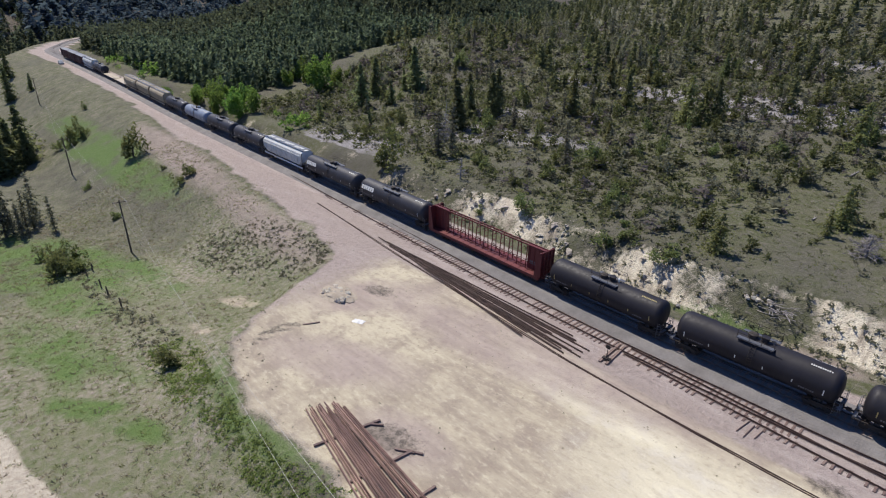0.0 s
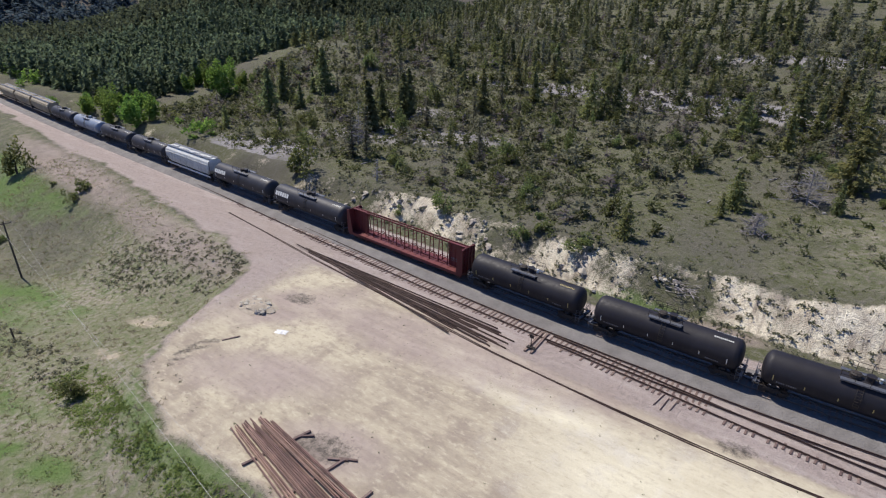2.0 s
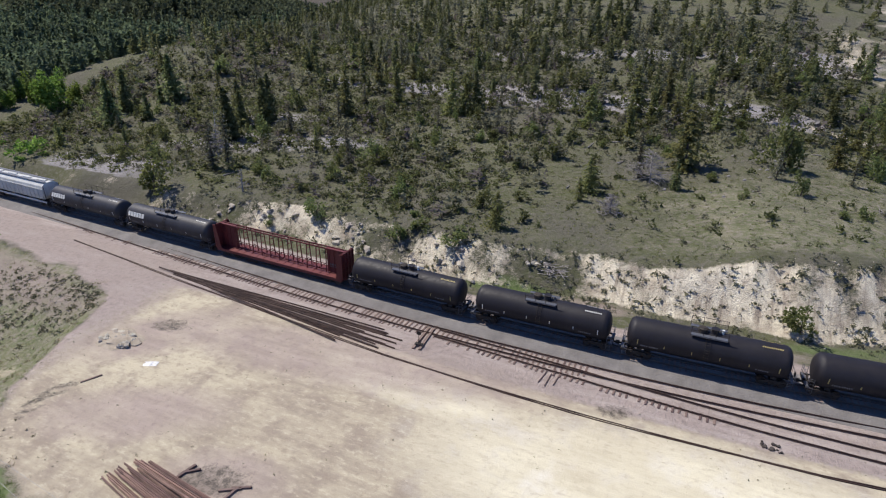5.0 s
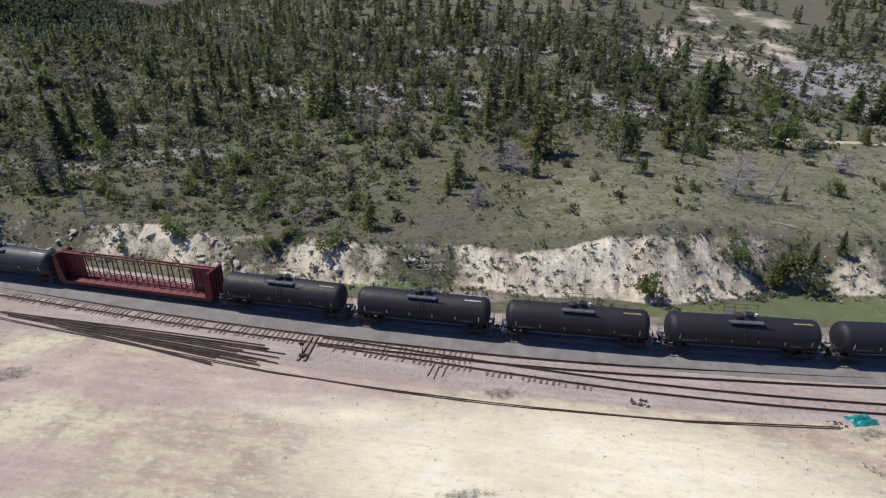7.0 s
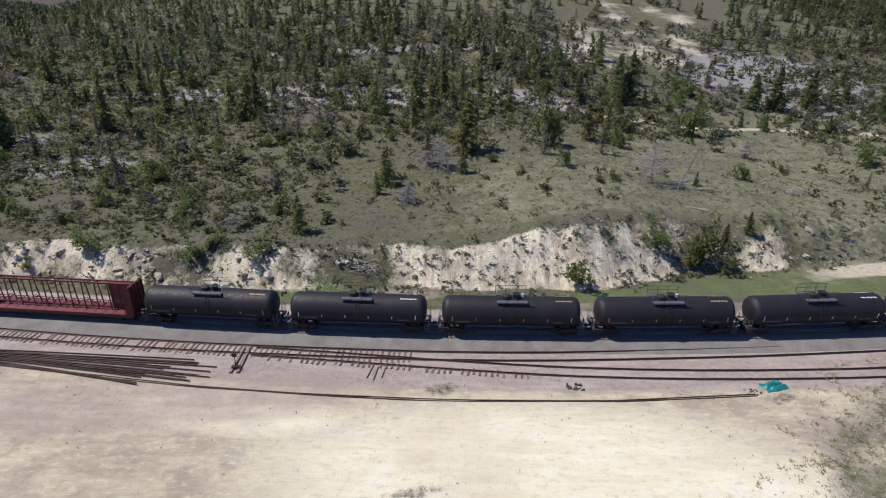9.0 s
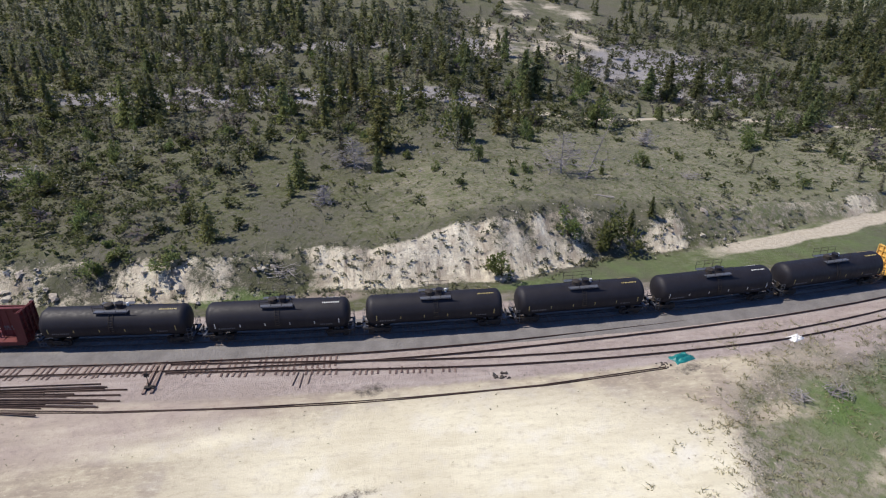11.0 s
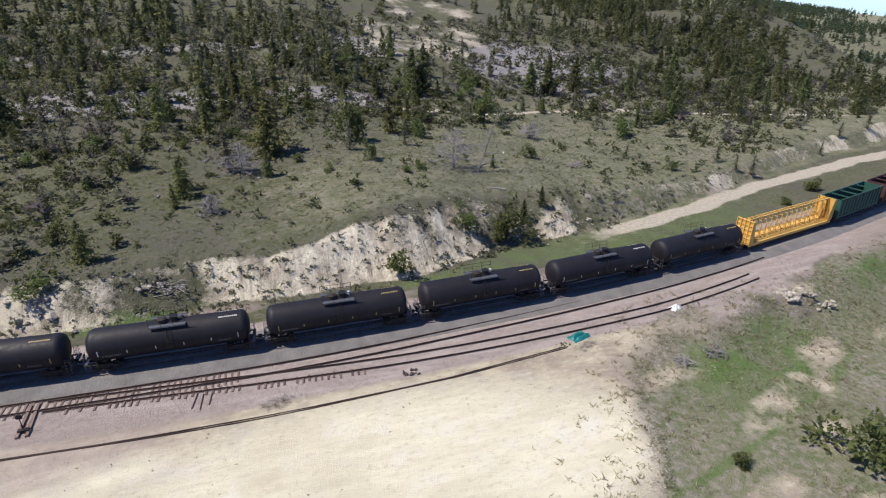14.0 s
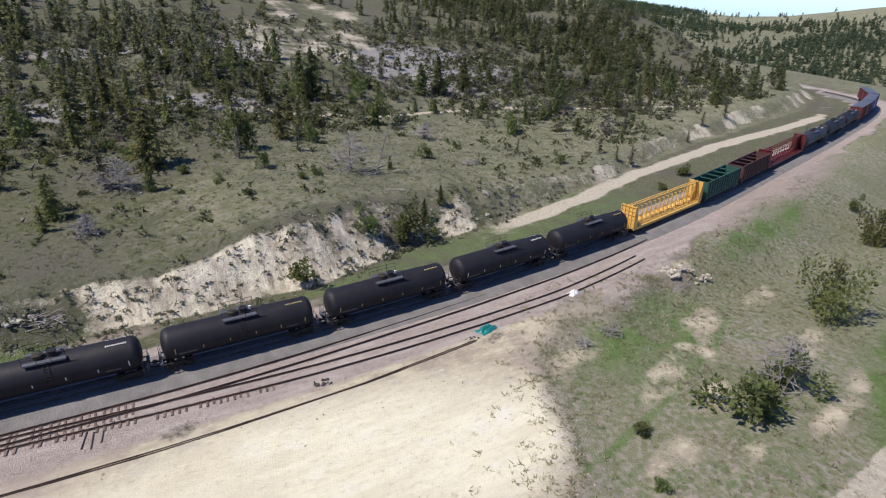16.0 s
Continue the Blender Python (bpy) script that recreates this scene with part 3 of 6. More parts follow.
for name, three in (("cover", weights[0:3]), ("cover_more", weights[3:6]), ("cover_last", weights[6:9])):
    att = me.attributes.new(name, "FLOAT_COLOR", "POINT")
    att.data.foreach_set("color", np.stack([*three, weights[9]], -1).astype(np.float32).ravel())
me.materials.append(GROUND)
ground = tagged(new("ground", me), "dry grassy hillside, sandy yard and railway cutting", "ground", kind="structure")


def ground_z(x, y):
    return float(land(np.array([x]), np.array([y]))[0])


# ---- railway ----
RAIL_TOP = 0.72


def heading(x):
    return math.atan2(float(track_y(x + 0.5) - track_y(x - 0.5)), 1.0)


def swept(name, path, section, material, parent=None, label=""):
    """A section of (sideways, up) pairs swept along a path of points."""
    verts, faces, k = [], [], len(section)
    for i, p in enumerate(path):
        a, b = Vector(path[max(i - 1, 0)]), Vector(path[min(i + 1, len(path) - 1)])
        d = (b - a).normalized()
        side = Vector((-d.y, d.x, 0)).normalized()
        for u, v in section:
            verts.append(Vector(p) + side * u + Vector((0, 0, v)))
    for i in range(len(path) - 1):
        for j in range(k):
            q = (j + 1) % k
            faces.append((i * k + j, i * k + q, (i + 1) * k + q, (i + 1) * k + j))
    faces += [tuple(range(k))[::-1], tuple(range((len(path) - 1) * k, len(path) * k))]
    ob = new(name, from_arrays(name, verts, faces, material))
    ob.parent = parent
    return tagged(ob, label)


RAIL_SECTION = [(-0.07, 0), (0.07, 0), (0.07, 0.025), (0.015, 0.05), (0.015, 0.13), (0.036, 0.14), (0.036, 0.17), (-0.036, 0.17), (-0.036, 0.14), (-0.015, 0.13), (-0.015, 0.05), (-0.07, 0.025)]


def offset_path(line, a, b, off, z, step=3.0):
    pts = []
    for x in np.linspace(a, b, max(2, int((b - a) / step))):
        y = float(line(x))
        h = math.atan2(float(line(x + 0.5) - line(x - 0.5)), 1.0)
        pts.append((x - math.sin(h) * off, y + math.cos(h) * off, z + 0.012 * math.sin(x * 0.9)))
    return pts


main_track = tagged(new("railway_track"), "main line of steel rails on grey ballast under the train", "railway track", kind="structure")
bed = [(-3.9, -0.1), (-2.0, 0.46), (2.0, 0.46), (4.0, -0.1)]
swept("ballast", offset_path(track_y, -640, 249.0, 0, 0.02), bed, BALLAST, main_track)
for off in (-0.755, 0.755):
    swept("rail", offset_path(track_y, -640, 249.0, off, RAIL_TOP - 0.17), RAIL_SECTION, SHINY, main_track)


def tie_mesh(name="tie", size=(0.22, 2.6, 0.18)):
    bm = bmesh.new()
    vs = box(bm, (0, 0, 0), size)
    bmesh.ops.bevel(bm, geom=bm.edges[:], offset=0.015, segments=1, affect="EDGES")
    return meshed(name, bm, TIE)


TIE_MESH = tie_mesh()
rnd = random.Random(4)
# sleepers of the main line, all but their tops sunk in the ballast
v, f = [], []
for k, x in enumerate(np.arange(-300, 240, 0.56)):
    h, y = heading(x), float(track_y(x))
    c, s = math.cos(h), math.sin(h)
    o = len(v)
    for dz in (0.36, 0.485):
        for dx, dy in ((-0.11, -1.3), (0.11, -1.3), (0.11, 1.3), (-0.11, 1.3)):
            v.append((x + dx * c - dy * s, y + dx * s + dy * c, dz))
    f += [(o, o + 1, o + 5, o + 4), (o + 1, o + 2, o + 6, o + 5), (o + 2, o + 3, o + 7, o + 6), (o + 3, o, o + 4, o + 7), (o + 4, o + 5, o + 6, o + 7)]
sleepers = new("ties", from_arrays("ties", v, f, TIE))
sleepers.parent = main_track
tagged(sleepers, kind="stuff")

# old siding with sleepers lying on the soil, and the branch that leaves it
side_y = smooth_line([-120, -93, -68, -42, -27, -17, -7, 0, 11, 23, 34, 50, 62, 72], [63.5, 60.6, 57.6, 54.6, 53.3, 52.8, 52.4, 52.2, 52.35, 53.0, 53.7, 55.2, 57, 59], 3)
branch_y = smooth_line([-30, -17, -7, 0, 6, 11, 22, 32, 46, 58, 66], [53.4, 52.3, 51.3, 50.6, 50.1, 49.7, 49.4, 49.55, 50.2, 52.2, 54], 3)
siding = tagged(new("siding_track"), "rusty abandoned siding with old wooden ties", "railway track", kind="structure")
branch = tagged(new("branch_track"), "rusty branch rails half buried in pale soil", "railway track", kind="structure")
for off in (-0.755, 0.755):
    swept("rail", offset_path(side_y, -104, 70, off, 0.085), RAIL_SECTION, RAIL, siding)
    swept("rail", offset_path(branch_y, -22, 64, off, 0.07), RAIL_SECTION, RAIL, branch)
for x in np.arange(-92, -4, 0.62):
    if rnd.random() < 0.12 or (x < -70 and rnd.random() < 0.5):
        continue
    h = math.atan2(float(side_y(x + 0.5) - side_y(x - 0.5)), 1.0)
    m = pose(x + rnd.uniform(-0.08, 0.08), float(side_y(x)) + rnd.uniform(-0.12, 0.12), -0.005 + rnd.uniform(-0.035, 0.012), 0, 0, math.degrees(h) + rnd.uniform(-3.5, 3.5))
    piece("tie", TIE_MESH, siding, m)
for x in np.arange(-20, 9, 0.62):
    if rnd.random() < 0.2:
        continue
    h = math.atan2(float(branch_y(x + 0.5) - branch_y(x - 0.5)), 1.0)
    m = pose(x, float(branch_y(x)) - 0.95 + rnd.uniform(-0.15, 0.15), 0.02 + rnd.uniform(-0.03, 0.01), 0, 0, math.degrees(h) + rnd.uniform(-4, 4)) @ Matrix.Diagonal((1, 0.4, 1, 1))
    piece("tie", TIE_MESH, branch, m)


# ---- train ----
def bogie(parent, x):
    """A two-axle truck."""
    bm = bmesh.new()
    for side in (-1, 1):
        y = side * 0.98
        box(bm, (x, y, 0.62), (1.5, 0.14, 0.2))
        box(bm, (x - 0.88, y, 0.5), (0.42, 0.17, 0.3))
        box(bm, (x + 0.88, y, 0.5), (0.42, 0.17, 0.3))
        box(bm, (x, y, 0.42), (0.7, 0.12, 0.16))
    box(bm, (x, 0, 0.6), (0.45, 2.1, 0.26))
    frame_part = part("truck", bm, UNDER, parent)
    for dx in (-0.88, 0.88):
        bm = bmesh.new()
        rod(bm, (x + dx, -0.8, 0.46), (x + dx, 0.8, 0.46), 0.09, seg=8)
        for side in (-1, 1):
            rod(bm, (x + dx, side * 0.69, 0.46), (x + dx, side * 0.82, 0.46), 0.46, seg=20)
            rod(bm, (x + dx, side * 0.66, 0.46), (x + dx, side * 0.69, 0.46), 0.5, seg=20)
        part("wheelset", bm, WHEEL, frame_part)


def coupler(parent, x, way):
    bm = bmesh.new()
    bar(bm, (x - way * 0.75, 0, 0.88), (x - way * 0.1, 0, 0.88), 0.14, 0.16)
    box(bm, (x - way * 0.06, 0.03, 0.88), (0.3, 0.26, 0.3))
    rod(bm, (x - way * 0.5, -0.35, 0.75), (x - way * 0.02, -0.28, 0.45), 0.03, seg=5)
    part("coupler", bm, UNDER, parent)


def bars(bm, x, y, z, n, w, h, gap, turn=None, seed=0):
    """Plain bars in place of lettering."""
    rnd_ = random.Random(seed)
    for k in range(n):
        if rnd_.random() < 0.12:
            x += gap * 0.6
            continue
        box(bm, (x, y, z), (w, 0.012, h * rnd_.uniform(0.9, 1.0)))
        x += w + gap


def tank_car(length, radius, paint, label, lettering=0, colour_mark=MARK, platform=1.9, group="tank cars of the train", seed=1):
    """Tank with domed heads on a stub sill, with its fittings on top."""
    car = thing("tank_car", label, "tank car", group)
    half, mid_z = length / 2 - 0.85, 0.95 + radius
    bm = bmesh.new()
    rings = []
    prof = [(-half, 0.0), (-half + 0.03, radius * 0.34), (-half + 0.14, radius * 0.66), (-half + 0.34, radius * 0.88), (-half + 0.62, radius * 0.985), (-half + 0.85, radius)]
    for k in range(1, 7):
        prof.append((-half + 0.85 + (2 * half - 1.7) * k / 7, radius))
    prof += [(-x, r) for x, r in prof[5::-1]]
    seg = 36
    for x, r in prof:
        rings.append([bm.verts.new((x, r * math.cos(2 * math.pi * k / seg), mid_z + r * math.sin(2 * math.pi * k / seg))) for k in range(seg)] if r > 0 else [bm.verts.new((x, 0, mid_z))])
    for a, b in zip(rings, rings[1:]):
        for k in range(seg):
            q = (k + 1) % seg
            if len(a) == 1:
                bm.faces.new((a[0], b[q], b[k]))
            elif len(b) == 1:
                bm.faces.new((a[k], a[q], b[0]))
            else:
                bm.faces.new((a[k], a[q], b[q], b[k]))
    bmesh.ops.recalc_face_normals(bm, faces=bm.faces[:])
    tank = part("tank", bm, paint, car, smooth=True)
    for way in (-1, 1):
        bm = bmesh.new()
        box(bm, (way * (length / 2 - 1.7), 0, 0.95), (2.6, 0.5, 0.34))
        box(bm, (way * (length / 2 - 2.3), 0, 1.2), (0.5, 2.3, 0.3))
        box(bm, (way * (length / 2 - 0.55), 0, 0.98), (0.22, 2.7, 0.2))
        for side in (-1, 1):
            bar(bm, (way * (length / 2 - 0.55), side * 1.3, 0.98), (way * (length / 2 - 3.0), side * 1.3, 0.98), 0.1, 0.14)
        part("end_sill", bm, UNDER, car)
    for side in (-1, 1):
        bm = bmesh.new()
        rod(bm, (-half + 1.5, side * (radius * 0.92), 0.98), (half - 1.5, side * (radius * 0.92), 0.98), 0.035, seg=5)
        part("side_pipe", bm, UNDER, car)
    # end ladders and handrails
    for way in (-1, 1):
        for side in (-1, 1):
            bm = bmesh.new()
            x = way * (length / 2 - 0.62)
            for dx in (0, way * 0.42):
                bar(bm, (x - dx, side * 1.36, 0.45), (x - dx, side * 1.36, 2.1), 0.035)
            for z in (0.45, 0.8, 1.15, 1.5, 1.85, 2.1):
                bar(bm, (x, side * 1.36, z), (x - way * 0.42, side * 1.36, z), 0.03)
            part("ladder", bm, GALV, car)
        bm = bmesh.new()
        x = way * (length / 2 - 0.5)
        bar(bm, (x, -1.36, 2.05), (x, 1.36, 2.05), 0.035)
        for y in (-1.36, -0.5, 0.5, 1.36):
            bar(bm, (x, y, 1.05), (x, y, 2.05), 0.03)
        box(bm, (x - way * 0.1, 0, 1.1), (0.3, 2.4, 0.04))
        part("end_rail", bm, GALV, car)
        bm = bmesh.new()
        rod(bm, (x - way * 0.05, -0.75, 1.9), (x + way * 0.02, -0.75, 1.9), 0.28, seg=12)
        part("brake_wheel", bm, UNDER, car)
    # top fittings
    top = mid_z + radius
    bm = bmesh.new()
    for side in (-1, 1):
        box(bm, (0, side * 0.88, top - 0.05), (platform * 1.85, 0.5, 0.05))
        bar(bm, (-platform * 0.92, side * 1.13, top - 0.09), (platform * 0.92, side * 1.13, top - 0.09), 0.05, 0.14)
        for dx in (-platform * 0.8, 0, platform * 0.8):
            bar(bm, (dx, side * 1.1, top - 0.1), (dx, side * 0.85, top - 0.5), 0.05)
    deck = part("platform", bm, GALV, car)
    for side in (-1, 1):
        bm = bmesh.new()
        for z in (0.5, 0.95):
            rod(bm, (-platform * 0.92, side * 1.13, top + z), (platform * 0.92, side * 1.13, top + z), 0.025, seg=5)
        for k in range(4):
            x = -platform * 0.92 + platform * 1.84 * k / 3
            rod(bm, (x, side * 1.13, top - 0.05), (x, side * 1.13, top + 0.95), 0.025, seg=5)
        part("railing", bm, UNDER, deck)
    bm = bmesh.new()
    rod(bm, (0.55, 0, top - 0.1), (0.55, 0, top + 0.45), 0.36, seg=16)
    rod(bm, (0.55, 0, top + 0.45), (0.55, 0, top + 0.53), 0.42, seg=16)
    part("manway", bm, paint, car)
    bm = bmesh.new()
    rod(bm, (-0.6, 0, top - 0.1), (-0.6, 0, top + 0.35), 0.48, seg=16)
    rod(bm, (-0.6, 0, top + 0.35), (-0.6, 0, top + 0.46), 0.5, 0.3, seg=16)
    part("valve_housing", bm, UNDER, car)
    bm = bmesh.new()
    rod(bm, (1.3, 0.2, top - 0.1), (1.3, 0.2, top + 0.4), 0.14, seg=10)
    part("vent", bm, WHITE if seed % 2 else GALV, car)
    for side in (-1, 1):
        bm = bmesh.new()
        for dx in (-0.22, 0.22):
            pts = [(mid_z + (radius + 0.1) * math.sin(a), side * (radius + 0.1) * math.cos(a)) for a in [math.radians(q) for q in (-25, 0, 25, 45, 62)]]
            for (z0, y0), (z1, y1) in zip(pts, pts[1:]):
                bar(bm, (dx, y0, z0), (dx, y1, z1), 0.035)
        for q in range(-22, 60, 9):
            a = math.radians(q)
            bar(bm, (-0.22, side * (radius + 0.1) * math.cos(a), mid_z + (radius + 0.1) * math.sin(a)), (0.22, side * (radius + 0.1) * math.cos(a), mid_z + (radius + 0.1) * math.sin(a)), 0.03)
        part("side_ladder", bm, UNDER, car)
    # bright marks along the flank
    for side in (-1, 1):
        for k in range(6):
            bm = bmesh.new()
            x = -half + 1.2 + (2 * half - 2.4) * k / 5
            tall = 0.34 if 0 < k < 5 else 0.62
            a0 = math.radians(-14)
            for j in range(3):
                a = a0 + j * tall / 3 / radius
                box(bm, (x, side * (radius + 0.012) * math.cos(a), mid_z + (radius + 0.012) * math.sin(a)), (0.09, 0.02, tall / 3 + 0.01), Matrix.Rotation(side * a, 4, "X"))
            part("reflector", bm, colour_mark, tank)
        bm = bmesh.new()
        a = math.radians(-20)
        bars(bm, -half + 1.6, side * (radius + 0.01) * math.cos(a), mid_z + (radius + 0.01) * math.sin(a), 11, 0.13, 0.2, 0.06, None, seed)
        bars(bm, half - 3.2, side * (radius + 0.01) * math.cos(a), mid_z + (radius + 0.01) * math.sin(a), 8, 0.13, 0.16, 0.06, None, seed + 1)
        tagged(part("stencil", bm, GALV, tank), kind="stuff")
        bm = bmesh.new()
        a = math.radians(70)
        x = half - 2.9
        for k in range(10):
            box(bm, (x + k * 0.19, side * (radius + 0.008) * math.cos(a), mid_z + (radius + 0.008) * math.sin(a)), (0.11, 0.17, 0.012), Matrix.Rotation(-side * math.radians(20), 4, "X"))
        tagged(part("top_stencil", bm, colour_mark, tank), kind="stuff")
        if lettering:
            bm = bmesh.new()
            a = math.radians(22)
            for k in range(6):
                box(bm, (-half + 1.3 + k * 0.62, side * (radius + 0.01) * math.cos(a), mid_z + (radius + 0.01) * math.sin(a)), (0.5, 0.02, 0.72), Matrix.Rotation(side * a, 4, "X"))
            part("emblem", bm, WHITE, tank, "white block emblem")
    for way in (-1, 1):
        bogie(car, way * (length / 2 - 2.3))
        coupler(car, way * length / 2, way)
    return car


def centre_beam_car(length, paint, label, posts, solid, group=""):
    """Flat car with a central beam of posts between two bulkheads; solid: length of the panelled ends of the beam."""
    car = thing("centre_beam_car", label, "flat car", group)
    half, floor, top, wide = length / 2 - 0.7, 1.1, 4.65, 2.75
    bm = bmesh.new()
    box(bm, (0, 0, 0.78), (2 * half, 0.7, 0.5))
    for side in (-1, 1):
        box(bm, (0, side * (wide / 2 - 0.07), 0.88), (2 * half, 0.12, 0.42))
    n = 18
    for k in range(n + 1):
        box(bm, (-half + 2 * half * k / n, 0, 0.95), (0.16, wide - 0.3, 0.2))
    part("underframe", bm, paint, car)
    for k in range(n):
        for side in (-1, 1):
            bm = bmesh.new()
            a = 2 * half / n
            box(bm, (-half + a * (k + 0.5), side * 0.72, floor), (a - 0.14, 1.2, 0.07))
            vs = bm.verts[:]
            for v in vs:
                if v.co.z > floor and abs(v.co.y) > 1.0:
                    v.co.z -= 0.07
            part("deck_panel", bm, paint, car)
    for way in (-1, 1):
        x = way * half
        bm = bmesh.new()
        box(bm, (x, 0, (floor + top) / 2), (0.08, wide, top - floor))
        bulk = part("bulkhead", bm, paint, car)
        bm = bmesh.new()
        for k in range(5):
            y = -wide / 2 + 0.06 + (wide - 0.12) * k / 4
            box(bm, (x + way * 0.12, y, (floor + top) / 2), (0.2, 0.1, top - floor))
        for k in range(6):
            z = floor + 0.1 + (top - floor - 0.2) * k / 5
            box(bm, (x + way * 0.09, 0, z), (0.14, wide, 0.09))
        part("bulkhead_rib", bm, paint, bulk)
        for side in (-1, 1):
            bm = bmesh.new()
            vs = [bm.verts.new(q) for q in ((x, side * (wide / 2 - 0.03), floor), (x - way * 0.9, side * (wide / 2 - 0.03), floor), (x - way * 0.25, side * (wide / 2 - 0.03), top), (x, side * (wide / 2 - 0.03), top))]
            fc = bm.faces.new(vs)
            made = bmesh.ops.extrude_face_region(bm, geom=[fc])["geom"]
            for v in made:
                if isinstance(v, bmesh.types.BMVert):
                    v.co.y -= side * 0.06
            bmesh.ops.recalc_face_normals(bm, faces=bm.faces[:])
            part("gusset", bm, paint, bulk)
        bm = bmesh.new()
        box(bm, (way * (half - solid / 2), 0, (floor + top) / 2), (solid, 0.3, top - floor - 0.1))
        for k in range(4):
            xx = way * (half - solid * (k + 0.5) / 4)
            box(bm, (xx, 0, (floor + top) / 2), (0.08, 0.42, top - floor - 0.1))
        part("end_panel", bm, paint, car)
    for side in (-1, 1):
        bm = bmesh.new()
        bar(bm, (-half, side * 0.32, top - 0.06), (half, side * 0.32, top - 0.06), 0.12, 0.16)
        part("top_chord", bm, paint, car)
    for k in range(posts * 2 + 1):
        bm = bmesh.new()
        x = -half + solid + (2 * half - 2 * solid) * k / (posts * 2)
        bar(bm, (x, -0.32, top - 0.02), (x, 0.32, top - 0.02), 0.06)
        part("chord_tie", bm, paint, car)
    for k in range(posts + 1):
        x = -half + solid + (2 * half - 2 * solid) * k / posts
        bm = bmesh.new()
        for side in (-1, 1):
            bar(bm, (x, side * 0.5, floor), (x, side * 0.3, top - 0.1), 0.13, 0.07)
        for z in (2.0, 3.0, 3.9):
            box(bm, (x, 0, z), (0.08, 0.7, 0.08))
        part("post", bm, paint, car)
        if k < posts:
            x2 = -half + solid + (2 * half - 2 * solid) * (k + 1) / posts
            bm = bmesh.new()
            lo, hi = (x, x2) if k % 2 else (x2, x)
            bar(bm, (lo, 0, floor + 0.1), (hi, 0, floor + 1.3), 0.06)
            bar(bm, (x, 0, floor + 1.0), (x2, 0, floor + 1.0), 0.07)
            part("brace", bm, paint, car)
    for side in (-1, 1):
        bm = bmesh.new()
        bars(bm, half - solid * 0.85, side * 0.165, 2.3, 4, 0.3, 0.28, 0.08, None, 3)
        bars(bm, half - solid * 0.85, side * 0.165, 2.0, 6, 0.16, 0.18, 0.06, None, 4)
        tagged(part("stencil", bm, GALV, car), kind="stuff")
    for way in (-1, 1):
        bogie(car, way * (length / 2 - 2.6))
        coupler(car, way * length / 2, way)
    return car


def covered_hopper(length, paint, label, group=""):
    """Hopper with curved ribbed sides, sloped bays and a roof walk."""
    car = thing("covered_hopper", label, "hopper car", group)
    half, wide, eave, top = length / 2 - 1.3, 1.55, 4.1, 4.65
    prof = [(-0.9, 1.3), (-1.35, 1.7), (-wide, 2.6), (-wide, 3.5), (-1.4, eave), (-0.75, top), (0.75, top), (1.4, eave), (wide, 3.5), (wide, 2.6), (1.35, 1.7), (0.9, 1.3)]
    bm = bmesh.new()
    ends = []
    for x, low in ((-half - 0.5, True), (half + 0.5, True)):
        ends.append([bm.verts.new((x, y, z if z > 2.5 else 2.6 - (2.6 - z) * 0.25)) for y, z in prof])
    mids = []
    for x in (-half + 0.9, half - 0.9):
        mids.append([bm.verts.new((x, y, z)) for y, z in prof])
    loops = [ends[0], mids[0], mids[1], ends[1]]
    for a, b in zip(loops, loops[1:]):
        for k in range(len(prof)):
            q = (k + 1) % len(prof)
            bm.faces.new((a[k], a[q], b[q], b[k]))
    bm.faces.new(ends[0])
    bm.faces.new(ends[1][::-1])
    bmesh.ops.recalc_face_normals(bm, faces=bm.faces[:])
    part("body", bm, paint, car)
    for side in (-1, 1):
        for k in range(15):
            x = -half - 0.3 + (2 * half + 0.6) * k / 14
            bm = bmesh.new()
            bar(bm, (x, side * (wide + 0.03), 1.9), (x, side * (wide + 0.03), 3.55), 0.09, 0.08)
            part("rib", bm, paint, car)
        bm = bmesh.new()
        bar(bm, (-half - 0.6, side * 0.75, top + 0.12), (half + 0.6, side * 0.75, top + 0.12), 0.5, 0.05)
        part("roof_walk", bm, GALV, car)
        bm = bmesh.new()
        bar(bm, (-half - 0.5, side * (wide + 0.02), 3.6), (half + 0.5, side * (wide + 0.02), 3.6), 0.1, 0.14)
        bar(bm, (-half - 0.6, side * 1.35, 1.15), (half + 0.6, side * 1.35, 1.15), 0.12, 0.3)
        part("side_sill", bm, paint, car)
    for k in range(4):
        bm = bmesh.new()
        x = -half + 1.6 + (2 * half - 3.2) * k / 3
        box(bm, (x, 0, top + 0.08), (2.2, 0.6, 0.14))
        part("hatch", bm, paint, car)
    for k in range(3):
        x = -half + 2.4 + (2 * half - 4.8) * k / 2
        bm = bmesh.new()
        bmesh.ops.create_cone(bm, cap_ends=True, segments=4, radius1=0.55, radius2=1.5, depth=0.9, matrix=Matrix.Translation((x, 0, 1.0)) @ Matrix.Rotation(math.pi / 4, 4, "Z"))
        part("discharge_bay", bm, UNDER, car)
    for way in (-1, 1):
        bm = bmesh.new()
        box(bm, (way * (length / 2 - 0.7), 0, 1.0), (0.25, 2.7, 0.25))
        box(bm, (way * (length / 2 - 1.6), 0, 0.95), (2.0, 0.5, 0.35))
        for side in (-1, 1):
            bar(bm, (way * (length / 2 - 0.65), side * 1.35, 0.9), (way * (length / 2 - 0.65), side * 1.35, 4.3), 0.06)
        for z in np.arange(1.2, 4.2, 0.4):
            bar(bm, (way * (length / 2 - 0.65), 0.9, z), (way * (length / 2 - 0.65), 1.35, z), 0.04)
        part("end_frame", bm, UNDER, car)
        bogie(car, way * (length / 2 - 2.2))
        coupler(car, way * length / 2, way)
    return car


